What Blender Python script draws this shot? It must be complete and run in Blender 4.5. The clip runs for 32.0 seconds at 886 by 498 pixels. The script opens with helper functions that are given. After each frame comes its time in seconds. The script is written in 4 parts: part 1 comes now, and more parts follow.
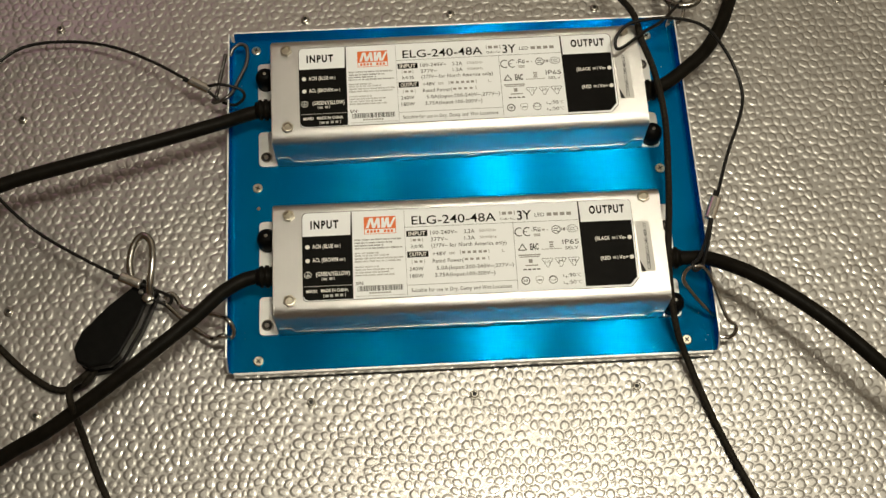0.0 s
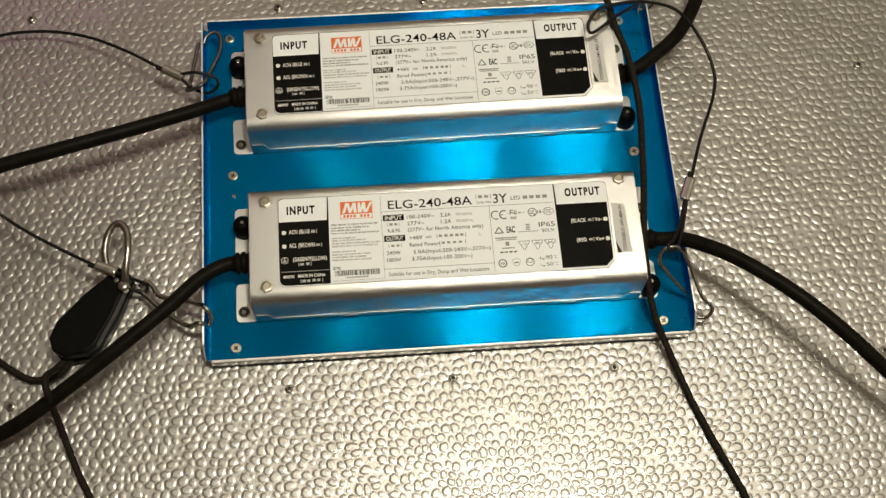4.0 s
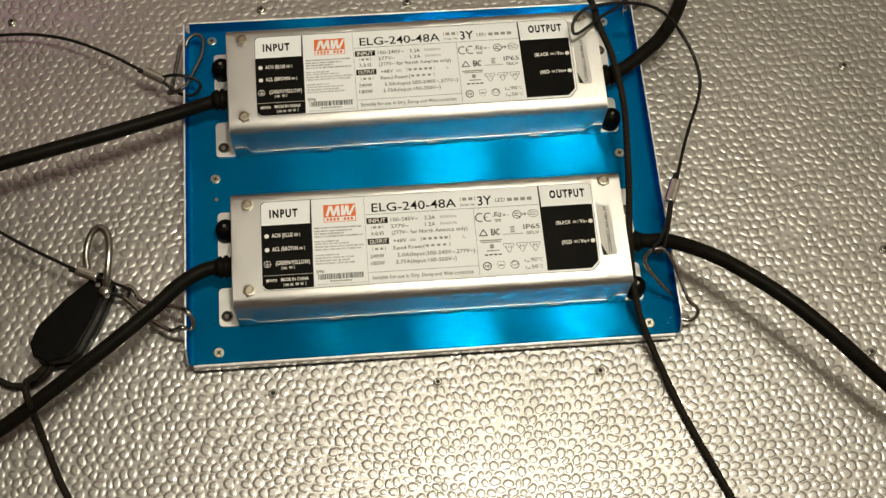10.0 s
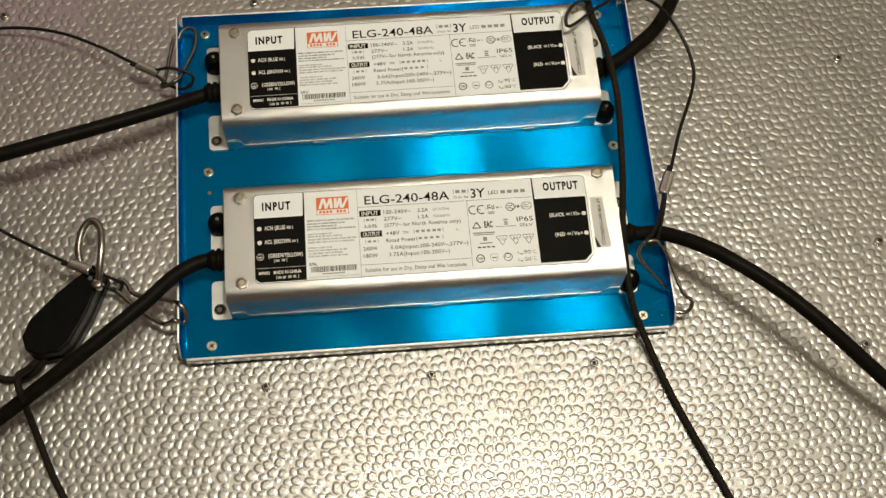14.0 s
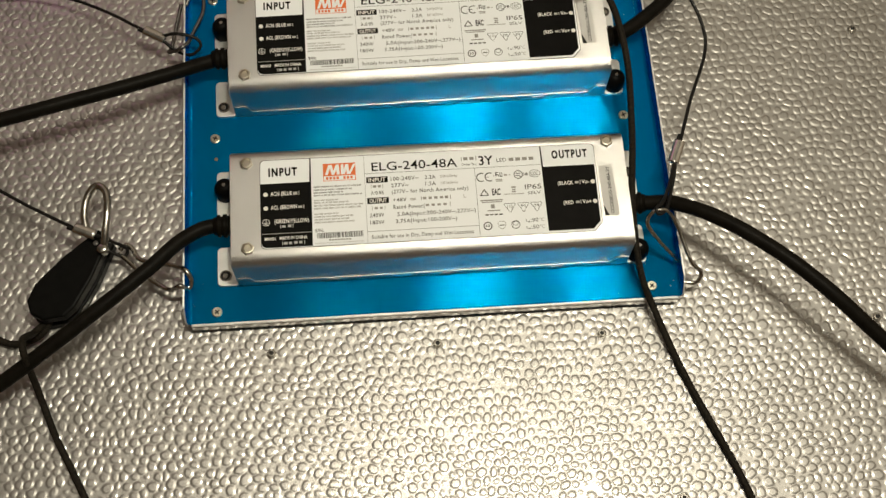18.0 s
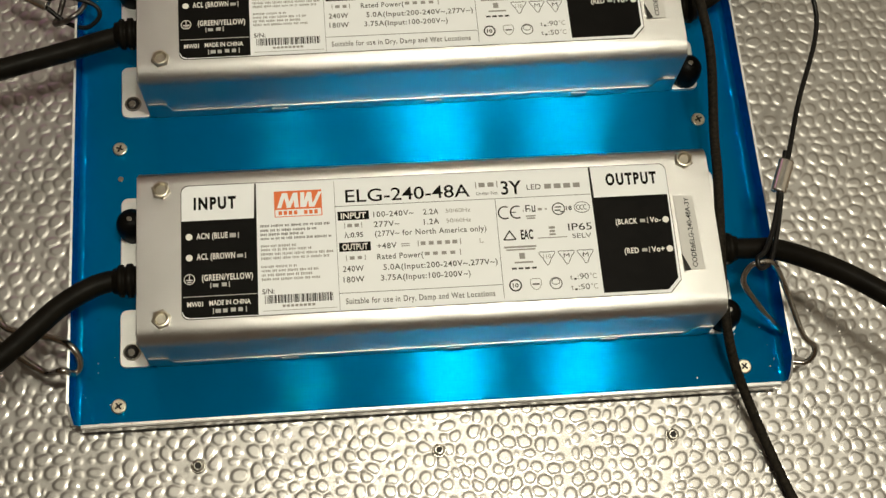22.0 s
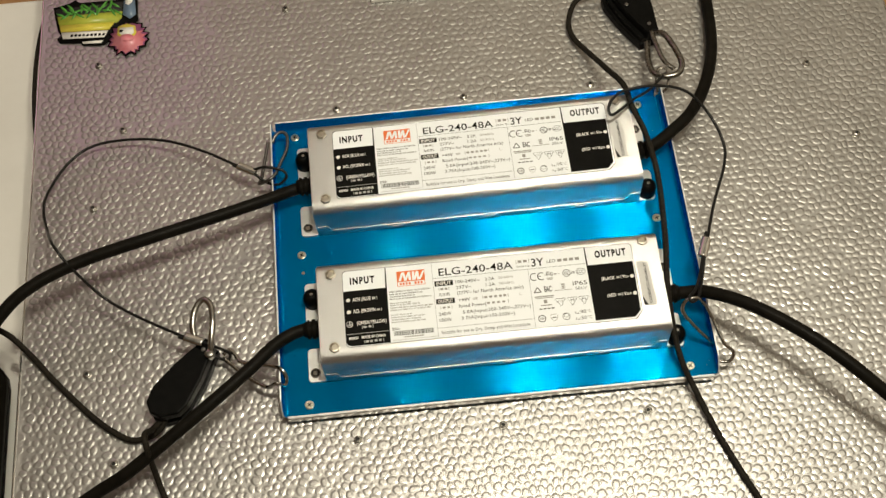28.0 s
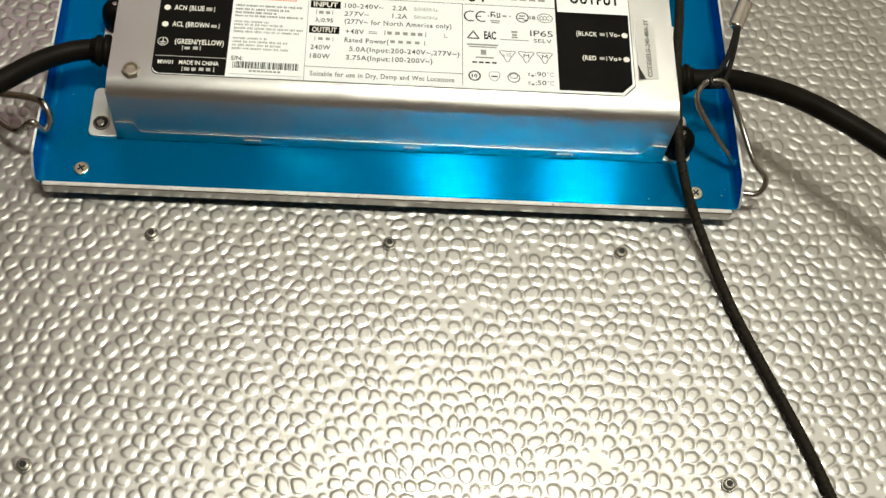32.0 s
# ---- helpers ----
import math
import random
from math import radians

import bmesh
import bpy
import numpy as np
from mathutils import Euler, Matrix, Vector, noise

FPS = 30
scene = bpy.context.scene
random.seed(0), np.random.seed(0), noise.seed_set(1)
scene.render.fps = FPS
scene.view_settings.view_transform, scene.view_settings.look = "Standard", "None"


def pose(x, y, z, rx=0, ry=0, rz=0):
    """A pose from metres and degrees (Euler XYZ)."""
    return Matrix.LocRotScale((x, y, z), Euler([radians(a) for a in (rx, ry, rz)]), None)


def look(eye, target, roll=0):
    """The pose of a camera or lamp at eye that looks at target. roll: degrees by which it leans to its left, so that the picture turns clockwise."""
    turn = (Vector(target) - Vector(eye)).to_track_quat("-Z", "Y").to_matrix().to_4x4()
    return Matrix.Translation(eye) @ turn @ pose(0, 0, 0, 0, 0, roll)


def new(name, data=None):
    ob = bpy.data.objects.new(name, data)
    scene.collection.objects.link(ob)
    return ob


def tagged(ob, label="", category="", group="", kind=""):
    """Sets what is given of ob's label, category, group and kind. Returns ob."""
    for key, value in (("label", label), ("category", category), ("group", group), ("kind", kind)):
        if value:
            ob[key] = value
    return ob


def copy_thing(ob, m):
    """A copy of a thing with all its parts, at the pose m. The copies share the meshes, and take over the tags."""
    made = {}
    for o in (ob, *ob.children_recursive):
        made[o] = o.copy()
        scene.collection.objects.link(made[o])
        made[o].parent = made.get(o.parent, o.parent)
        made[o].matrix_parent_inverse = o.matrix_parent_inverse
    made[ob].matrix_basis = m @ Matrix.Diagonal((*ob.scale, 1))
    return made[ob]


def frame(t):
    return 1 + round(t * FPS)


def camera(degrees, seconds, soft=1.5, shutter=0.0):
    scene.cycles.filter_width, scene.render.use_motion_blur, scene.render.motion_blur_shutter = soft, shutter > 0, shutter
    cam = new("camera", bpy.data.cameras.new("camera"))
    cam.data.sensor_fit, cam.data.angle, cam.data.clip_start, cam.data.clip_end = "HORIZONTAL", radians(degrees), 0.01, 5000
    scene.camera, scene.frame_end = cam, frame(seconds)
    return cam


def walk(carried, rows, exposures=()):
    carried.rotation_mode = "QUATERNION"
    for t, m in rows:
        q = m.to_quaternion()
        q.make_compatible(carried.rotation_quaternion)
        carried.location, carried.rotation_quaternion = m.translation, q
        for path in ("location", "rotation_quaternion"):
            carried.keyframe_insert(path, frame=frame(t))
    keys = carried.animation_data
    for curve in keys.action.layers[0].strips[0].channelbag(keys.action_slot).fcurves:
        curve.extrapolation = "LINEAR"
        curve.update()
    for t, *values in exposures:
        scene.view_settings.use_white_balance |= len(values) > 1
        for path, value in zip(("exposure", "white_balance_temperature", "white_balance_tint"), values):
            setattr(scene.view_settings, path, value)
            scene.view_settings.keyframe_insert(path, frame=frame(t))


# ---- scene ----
SIZE = 0.914  # the power supplies are 244 mm long over their flanges and 71 mm wide
cam = camera(39.7, 32.0, soft=1.45)
PATH = [
    (0, (-0.039, -0.185, 0.751), (0.022, 0.521, -1.119), 2.0),
    (0.5, (-0.035, -0.189, 0.751), (0.036, 0.521, -1.117), 2.3),
    (1, (-0.039, -0.191, 0.75), (0.042, 0.516, -1.118), 2.9),
    (1.5, (-0.037, -0.197, 0.75), (0.038, 0.511, -1.119), 2.4),
    (2, (-0.036, -0.201, 0.753), (0.048, 0.511, -1.115), 2.8),
    (2.5, (-0.04, -0.202, 0.753), (0.06, 0.516, -1.111), 4.0),
    (3, (-0.04, -0.201, 0.751), (0.062, 0.522, -1.111), 3.8),
    (3.5, (-0.043, -0.197, 0.748), (0.065, 0.516, -1.118), 4.7),
    (5.5, (-0.043, -0.2, 0.746), (0.061, 0.51, -1.121), 4.3),
    (6, (-0.036, -0.197, 0.748), (0.07, 0.511, -1.12), 3.7),
    (6.5, (-0.034, -0.202, 0.748), (0.073, 0.523, -1.112), 4.1),
    (7, (-0.042, -0.204, 0.749), (0.064, 0.523, -1.111), 4.1),
    (7.5, (-0.043, -0.206, 0.749), (0.076, 0.532, -1.106), 5.1),
    (8, (-0.044, -0.203, 0.746), (0.071, 0.535, -1.109), 5.2),
    (8.5, (-0.045, -0.2, 0.746), (0.073, 0.523, -1.115), 5.3),
    (9, (-0.045, -0.201, 0.744), (0.074, 0.525, -1.115), 5.3),
    (9.5, (-0.042, -0.199, 0.743), (0.065, 0.518, -1.121), 4.5),
    (10, (-0.039, -0.196, 0.742), (0.085, 0.519, -1.122), 5.6),
    (10.5, (-0.039, -0.196, 0.741), (0.101, 0.516, -1.122), 6.7),
    (11, (-0.042, -0.199, 0.742), (0.099, 0.523, -1.118), 6.6),
    (11.5, (-0.046, -0.202, 0.742), (0.097, 0.527, -1.115), 6.7),
    (12, (-0.046, -0.203, 0.743), (0.101, 0.53, -1.112), 7.1),
    (12.5, (-0.045, -0.204, 0.743), (0.1, 0.533, -1.111), 6.8),
    (13, (-0.044, -0.203, 0.742), (0.094, 0.532, -1.113), 6.5),
    (13.5, (-0.042, -0.203, 0.739), (0.088, 0.524, -1.119), 6.0),
    (14, (-0.035, -0.2, 0.739), (0.089, 0.515, -1.125), 5.5),
    (14.5, (-0.034, -0.196, 0.735), (0.09, 0.502, -1.135), 5.6),
    (15, (-0.039, -0.195, 0.732), (0.091, 0.492, -1.142), 6.2),
    (15.5, (-0.04, -0.198, 0.734), (0.091, 0.492, -1.139), 6.4),
    (17.5, (-0.03, -0.209, 0.731), (0.071, 0.493, -1.14), 4.4),
    (18, (-0.032, -0.211, 0.729), (0.07, 0.49, -1.141), 4.5),
    (18.5, (-0.031, -0.218, 0.729), (0.069, 0.489, -1.139), 4.5),
    (19, (-0.029, -0.219, 0.733), (0.072, 0.511, -1.126), 4.6),
    (19.5, (-0.035, -0.208, 0.707), (0.069, 0.543, -1.144), 4.8),
    (20, (-0.041, -0.183, 0.665), (0.084, 0.549, -1.192), 5.7),
    (20.5, (-0.045, -0.146, 0.626), (0.103, 0.555, -1.241), 7.0),
    (21, (-0.042, -0.12, 0.59), (0.105, 0.581, -1.278), 8.2),
    (21.5, (-0.044, -0.098, 0.555), (0.126, 0.582, -1.318), 9.8),
    (22, (-0.037, -0.088, 0.525), (0.127, 0.556, -1.362), 10.5),
    (22.5, (-0.042, -0.082, 0.508), (0.121, 0.554, -1.381), 10.8),
    (23, (-0.052, -0.079, 0.492), (0.134, 0.552, -1.397), 13.6),
    (23.5, (-0.052, -0.069, 0.481), (0.168, 0.558, -1.406), 16.1),
    (24, (-0.05, -0.077, 0.476), (0.14, 0.572, -1.406), 13.2),
    (24.5, (-0.046, -0.075, 0.507), (0.156, 0.573, -1.374), 13.1),
    (25, (-0.045, -0.084, 0.66), (0.166, 0.656, -1.185), 11.0),
    (25.5, (-0.039, -0.15, 0.722), (0.144, 0.678, -1.09), 5.9),
    (27.5, (-0.036, -0.231, 0.811), (-0.005, 0.613, -1.002), -0.6),
    (28, (-0.04, -0.269, 0.825), (-0.016, 0.623, -0.966), -4.3),
    (28.5, (-0.045, -0.279, 0.819), (0.009, 0.607, -0.973), -0.5),
    (29, (-0.038, -0.283, 0.818), (0.005, 0.617, -0.968), -4.4),
    (29.5, (-0.05, -0.284, 0.805), (0.002, 0.595, -0.99), -2.6),
    (30, (-0.042, -0.272, 0.769), (0.06, 0.602, -1.027), -0.7),
    (30.5, (-0.029, -0.272, 0.694), (0.067, 0.582, -1.112), 0.7),
    (31, (-0.006, -0.285, 0.639), (0.092, 0.607, -1.148), 3.4),
    (31.5, (-0.003, -0.267, 0.551), (0.081, 0.638, -1.231), 4.5),
    (32, (-0.011, -0.254, 0.47), (0.118, 0.691, -1.288), 9.1),
]
walk(cam, [(t, look(Vector(eye) * SIZE, Vector(target) * SIZE, roll)) for t, eye, target, roll in PATH], [(0.0, 0.05, 6600, 8), (18.0, 0.05, 6550, 8), (20.0, 0.05, 6450, 7), (23.0, 0.08, 6550, 7), (24.2, 0.03, 7450, 13), (25.0, -0.17, 8400, 22), (25.6, -0.12, 8000, 20), (27.2, 0.15, 6850, 8), (28.0, 0.4, 6500, 8), (29.0, 0.6, 6200, 7), (30.0, 0.6, 6000, 6), (32.0, 0.58, 6050, 5)])

# ---- light of the room ----
world = bpy.data.worlds.new("room_world")
scene.world = world
world.use_nodes = True
world.node_tree.nodes["Background"].inputs[0].default_value = (0.9, 0.75, 0.6, 1)
world.node_tree.nodes["Background"].inputs[1].default_value = 0.006


def ceiling_bulb(x, y, z, watts, size, colour):
    data = bpy.data.lights.new("ceiling_bulb", "POINT")
    data.shadow_soft_size, data.energy, data.color = size * SIZE, watts * SIZE ** 2, colour
    ob = new("ceiling_bulb", data)
    ob.location = Vector((x, y, z)) * SIZE
    return ob


WARM = (1.0, 0.925, 0.745)
ceiling_bulb(-0.10, 0.11, 1.36, 4.5, 0.016, WARM)
ceiling_bulb(0.12, 0.057, 1.36, 26.0, 0.055, WARM)
ceiling_bulb(0.32, 0.057, 1.36, 20.5, 0.055, WARM)

# Unseen pink fill, added to tint the reflections in the panel's far left.
glow = bpy.data.lights.new("pink_fill", "AREA")
glow.shape, glow.size, glow.energy, glow.color = "DISK", 0.4 * SIZE, 0.17 * SIZE ** 2, (1.0, 0.28, 0.8)
new("pink_fill", glow).matrix_world = look(Vector((-0.56, 1.0, 0.85)) * SIZE, Vector((-0.22, 0.35, 0)) * SIZE)


# ---- materials ----
def material(name, colour, rough=0.5, metal=0.0, coat=0.0):
    m = bpy.data.materials.new(name)
    m.use_nodes = True
    b = m.node_tree.nodes["Principled BSDF"]
    b.inputs["Base Color"].default_value = (*colour, 1)
    b.inputs["Roughness"].default_value = rough
    b.inputs["Metallic"].default_value = metal
    b.inputs["Coat Weight"].default_value = coat
    return m, m.node_tree, b


def node(tree, kind, **values):
    n = tree.nodes.new(kind)
    for key, value in values.items():
        n.inputs[key.replace("_", " ")].default_value = value
    return n


def ramp(tree, source, stops):
    r = tree.nodes.new("ShaderNodeValToRGB")
    while len(r.color_ramp.elements) < len(stops):
        r.color_ramp.elements.new(0.5)
    for e, (at, colour) in zip(r.color_ramp.elements, stops):
        e.position, e.color = at, (*colour, 1)
    tree.links.new(source, r.inputs[0])
    return r.outputs[0]


def vary(mat, scale, dark, light, rough=None, stretch=None, bump=0.0, bump_scale=400.0):
    """Two scales of noise: a slow one in the colour and roughness, a fine one in the relief."""
    m, tree, b = mat
    coord = tree.nodes.new("ShaderNodeTexCoord")
    out = coord.outputs["Object"]
    if stretch:
        mapping = node(tree, "ShaderNodeMapping", Scale=stretch)
        tree.links.new(out, mapping.inputs[0])
        out = mapping.outputs[0]
    slow = node(tree, "ShaderNodeTexNoise", Scale=scale, Detail=5.0, Roughness=0.6)
    tree.links.new(out, slow.inputs["Vector"])
    tree.links.new(ramp(tree, slow.outputs[0], [(0.3, dark), (0.7, light)]), b.inputs["Base Color"])
    if rough:
        mid = node(tree, "ShaderNodeTexNoise", Scale=scale * 2.7, Detail=4.0)
        tree.links.new(out, mid.inputs["Vector"])
        tree.links.new(ramp(tree, mid.outputs[0], [(0.3, (rough[0],) * 3), (0.7, (rough[1],) * 3)]), b.inputs["Roughness"])
    if bump:
        fine = node(tree, "ShaderNodeTexNoise", Scale=bump_scale, Detail=3.0)
        tree.links.new(out, fine.inputs["Vector"])
        bn = node(tree, "ShaderNodeBump", Strength=bump, Distance=0.0005)
        tree.links.new(fine.outputs[0], bn.inputs["Height"])
        tree.links.new(bn.outputs[0], b.inputs["Normal"])
    return m


def dull(m, level):
    m.node_tree.nodes["Principled BSDF"].inputs["Specular IOR Level"].default_value = level
    return m


def brushed(mat, spread):
    """Grain of a rolled sheet along x: its fine grooves tilt the surface to and fro across the rolling direction."""
    m, tree, b = mat
    coord = tree.nodes.new("ShaderNodeTexCoord")
    geo = tree.nodes.new("ShaderNodeNewGeometry")
    total = None
    for k, seed in enumerate((3.1, 7.7, 12.9)):
        fine = node(tree, "ShaderNodeMapping", Scale=(90.0, 31000.0, 31000.0), Location=(seed, seed * 1.7, seed * 2.3))
        tree.links.new(coord.outputs["Object"], fine.inputs[0])
        grit = tree.nodes.new("ShaderNodeTexWhiteNoise")
        tree.links.new(fine.outputs[0], grit.inputs["Vector"])
        add = node(tree, "ShaderNodeMath")
        add.operation = "ADD"
        tree.links.new(grit.outputs[0], add.inputs[0])
        if total is None:
            add.inputs[1].default_value = -1.5
        else:
            tree.links.new(total, add.inputs[1])
        total = add.outputs[0]
    tilt = node(tree, "ShaderNodeCombineXYZ")
    scale = node(tree, "ShaderNodeMath")
    scale.operation = "MULTIPLY"
    scale.inputs[1].default_value = spread
    tree.links.new(total, scale.inputs[0])
    for axis in (1, 2):
        tree.links.new(scale.outputs[0], tilt.inputs[axis])
    both = tree.nodes.new("ShaderNodeVectorMath")
    both.operation = "ADD"
    tree.links.new(geo.outputs["Normal"], both.inputs[0])
    tree.links.new(tilt.outputs[0], both.inputs[1])
    unit = tree.nodes.new("ShaderNodeVectorMath")
    unit.operation = "NORMALIZE"
    tree.links.new(both.outputs[0], unit.inputs[0])
    tree.links.new(unit.outputs[0], b.inputs["Normal"])
    return mat


M_PANEL = vary(material("hammered_aluminium", (0.8, 0.78, 0.75), 0.3, 0.85, 0.8), 9.0, (0.365, 0.35, 0.335), (0.415, 0.40, 0.385), (0.425, 0.475), bump=0.04, bump_scale=900)
M_PANEL.node_tree.nodes["Principled BSDF"].inputs["Coat Roughness"].default_value = 0.062
M_PANEL.node_tree.nodes["Principled BSDF"].inputs["Coat IOR"].default_value = 2.0
M_FILM = vary(brushed(material("blue_film", (0.0, 0.25, 0.6), 0.11, 0.74, 0.0), 1.25), 7.0, (0.0, 0.264, 0.645), (0.0, 0.291, 0.69), (0.10, 0.115))
M_FILM.node_tree.nodes["Principled BSDF"].inputs["Specular Tint"].default_value = (0.01, 0.6, 1.0, 1)
dull(M_FILM, 0.0)
M_BARE = vary(material("bare_aluminium", (0.8, 0.8, 0.8), 0.3, 1.0), 60.0, (0.7, 0.7, 0.69), (0.83, 0.82, 0.8), (0.14, 0.26))
M_LIP = vary(material("cut_edge_aluminium", (0.85, 0.85, 0.84), 0.2, 0.45), 140.0, (0.58, 0.58, 0.575), (0.80, 0.80, 0.79), (0.26, 0.42))
M_CASE = vary(brushed(material("case_aluminium", (0.75, 0.74, 0.72), 0.32, 1.0), 0.35), 12.0, (0.53, 0.525, 0.52), (0.57, 0.565, 0.56), (0.29, 0.35))
M_FLANGE = vary(material("flange_metal", (0.75, 0.75, 0.74), 0.45, 0.9), 80.0, (0.68, 0.68, 0.67), (0.78, 0.78, 0.76), (0.4, 0.5))
M_STEEL = vary(material("plated_steel", (0.7, 0.68, 0.64), 0.2, 1.0), 110.0, (0.40, 0.385, 0.36), (0.50, 0.48, 0.45), (0.18, 0.28))
M_RIVET = vary(material("dull_rivet", (0.2, 0.2, 0.2), 0.35, 1.0), 300.0, (0.12, 0.115, 0.11), (0.22, 0.21, 0.2), (0.3, 0.42))
M_SCREW = vary(material("dull_screw_steel", (0.3, 0.28, 0.25), 0.4, 1.0), 250.0, (0.32, 0.30, 0.27), (0.44, 0.42, 0.385), (0.26, 0.40))
M_BRASSY = vary(material("zinc_screw", (0.65, 0.6, 0.48), 0.3, 1.0), 500.0, (0.5, 0.46, 0.36), (0.72, 0.68, 0.56), (0.25, 0.4))
M_HEX = vary(material("hex_steel", (0.7, 0.66, 0.58), 0.4, 1.0), 200.0, (0.42, 0.39, 0.32), (0.56, 0.52, 0.44), (0.28, 0.38))
# Darker copy of the steel: the right hook's dark reflections put into colour.
M_HOOK = vary(material("dark_reflection_steel", (0.3, 0.29, 0.27), 0.25, 1.0), 140.0, (0.17, 0.16, 0.145), (0.34, 0.325, 0.30), (0.18, 0.30))
# Dark flat pieces stand in for the shade inside sockets, slots and holes.
M_DARK = material("recess_shade", (0.02, 0.019, 0.018), 0.6)[0]
M_RUBBER = vary(material("black_rubber", (0.018, 0.017, 0.016), 0.5), 120.0, (0.0045, 0.0038, 0.0028), (0.009, 0.0076, 0.0056), (0.42, 0.58), bump=0.15, bump_scale=700)
M_PLASTIC = vary(material("black_plastic", (0.012, 0.012, 0.012), 0.42), 150.0, (0.002, 0.002, 0.0018), (0.005, 0.0048, 0.0044), (0.36, 0.5), bump=0.1, bump_scale=1500)
M_CORD = vary(material("black_cord", (0.02, 0.02, 0.019), 0.7), 700.0, (0.004, 0.0037, 0.003), (0.026, 0.021, 0.015), (0.6, 0.8))
M_WIRE = vary(material("black_wire_rope", (0.02, 0.02, 0.019), 0.35), 900.0, (0.004, 0.004, 0.004), (0.014, 0.013, 0.012), (0.3, 0.45))
M_WALL = vary(material("dark_unseen_wall", (0.6, 0.55, 0.48), 0.8), 3.0, (0.18, 0.125, 0.085), (0.22, 0.155, 0.11))
M_WALL_LIGHT = vary(material("pale_bounce_wall", (0.6, 0.57, 0.52), 0.8), 3.0, (0.30, 0.265, 0.225), (0.34, 0.305, 0.265))
M_CEILING = vary(material("dark_unseen_ceiling", (0.3, 0.28, 0.25), 0.8), 3.0, (0.16, 0.15, 0.135), (0.19, 0.18, 0.165))
M_BOARD = vary(material("white_board", (0.8, 0.78, 0.74), 0.6), 12.0, (0.64, 0.62, 0.58), (0.72, 0.70, 0.66), (0.5, 0.7), bump=0.1, bump_scale=200)
M_WOOD = vary(material("oak_floor", (0.35, 0.2, 0.09), 0.4), 14.0, (0.24, 0.12, 0.045), (0.42, 0.24, 0.10), (0.3, 0.5), stretch=(1, 0.12, 1), bump=0.1, bump_scale=300)


for m, level in ((M_RUBBER, 0.07), (M_PLASTIC, 0.06), (M_CORD, 0.1), (M_WIRE, 0.18), (M_DARK, 0.2)):
    dull(m, level)


# ---- building helpers ----
def finish(bm, name, mat, smooth=False):
    me = bpy.data.meshes.new(name)
    uv = bm.loops.layers.uv.new("grain")
    for f in bm.faces:
        f.smooth = smooth
        for loop in f.loops:
            c = loop.vert.co
            loop[uv].uv = (c.y + c.z, c.x + 0.1 * c.z)
    bm.to_mesh(me)
    bm.free()
    me.materials.append(mat)
    return me


def part(name, bm, mat, parent=None, label="", smooth=False):
    ob = new(name, finish(bm, name, mat, smooth))
    ob.parent = parent
    if label:
        tagged(ob, label)
    return ob


def thing(name, label, category, at=(0, 0, 0), group="", kind=""):
    ob = new(name)
    ob.empty_display_size = 0.02
    ob.location = at
    return tagged(ob, label, category, group, kind)


def box(x0, x1, y0, y1, z0, z1, bevel=0.0, segments=2):
    bm = bmesh.new()
    bmesh.ops.create_cube(bm, size=1, matrix=Matrix.LocRotScale(((x0 + x1) / 2, (y0 + y1) / 2, (z0 + z1) / 2), None, (x1 - x0, y1 - y0, z1 - z0)))
    if bevel:
        bmesh.ops.bevel(bm, geom=bm.edges[:], offset=bevel, segments=segments, affect="EDGES", profile=0.5)
    return bm


def prism(points, z0, z1, bevel=0.0):
    """An outline in the plane, raised from z0 to z1."""
    bm = bmesh.new()
    face = bm.faces.new([bm.verts.new((x, y, z0)) for x, y in points])
    up = bmesh.ops.extrude_face_region(bm, geom=[face])
    bmesh.ops.translate(bm, vec=(0, 0, z1 - z0), verts=[v for v in up["geom"] if isinstance(v, bmesh.types.BMVert)])
    bmesh.ops.recalc_face_normals(bm, faces=bm.faces[:])
    if bevel:
        bmesh.ops.bevel(bm, geom=[e for e in bm.edges if all(v.co.z > (z0 + z1) / 2 for v in e.verts)], offset=bevel, segments=2, affect="EDGES", profile=0.5)
    return bm


def rounded(x0, x1, y0, y1, r, n=5):
    out = []
    for cx, cy, a in ((x1 - r, y1 - r, 0), (x0 + r, y1 - r, 90), (x0 + r, y0 + r, 180), (x1 - r, y0 + r, 270)):
        out += [(cx + r * math.cos(radians(a + 90 * k / n)), cy + r * math.sin(radians(a + 90 * k / n))) for k in range(n + 1)]
    return out


def disc(x, y, z0, z1, r, n=20, bevel=0.0, twist=0.0):
    return prism([(x + r * math.cos(2 * math.pi * k / n + twist), y + r * math.sin(2 * math.pi * k / n + twist)) for k in range(n)], z0, z1, bevel)


def dished_hex(x, y, z, twist):
    """Hex head with a chamfered crown and a shallow dish stamped into it."""
    bm = bmesh.new()
    rings = []
    for r, h, n in ((0.0040, 0.0, 6), (0.0040, 0.0017, 6), (0.0034, 0.0023, 0), (0.0028, 0.0024, 0), (0.0020, 0.0013, 0)):
        row = []
        for k in range(24):
            a = 2 * math.pi * k / 24
            reach = r * (math.cos(math.pi / 6) / math.cos(a % (math.pi / 3) - math.pi / 6) if n else 1.0)
            row.append(bm.verts.new((x + reach * math.cos(a + twist), y + reach * math.sin(a + twist), z + h)))
        rings.append(row)
    for low, high in zip(rings, rings[1:]):
        for k in range(24):
            bm.faces.new((low[k], low[(k + 1) % 24], high[(k + 1) % 24], high[k]))
    bm.faces.new(rings[-1])
    return bm


def joined(*bms):
    out = bmesh.new()
    for b in bms:
        me = bpy.data.meshes.new("joined")
        b.to_mesh(me)
        b.free()
        out.from_mesh(me)
        bpy.data.meshes.remove(me)
    return out


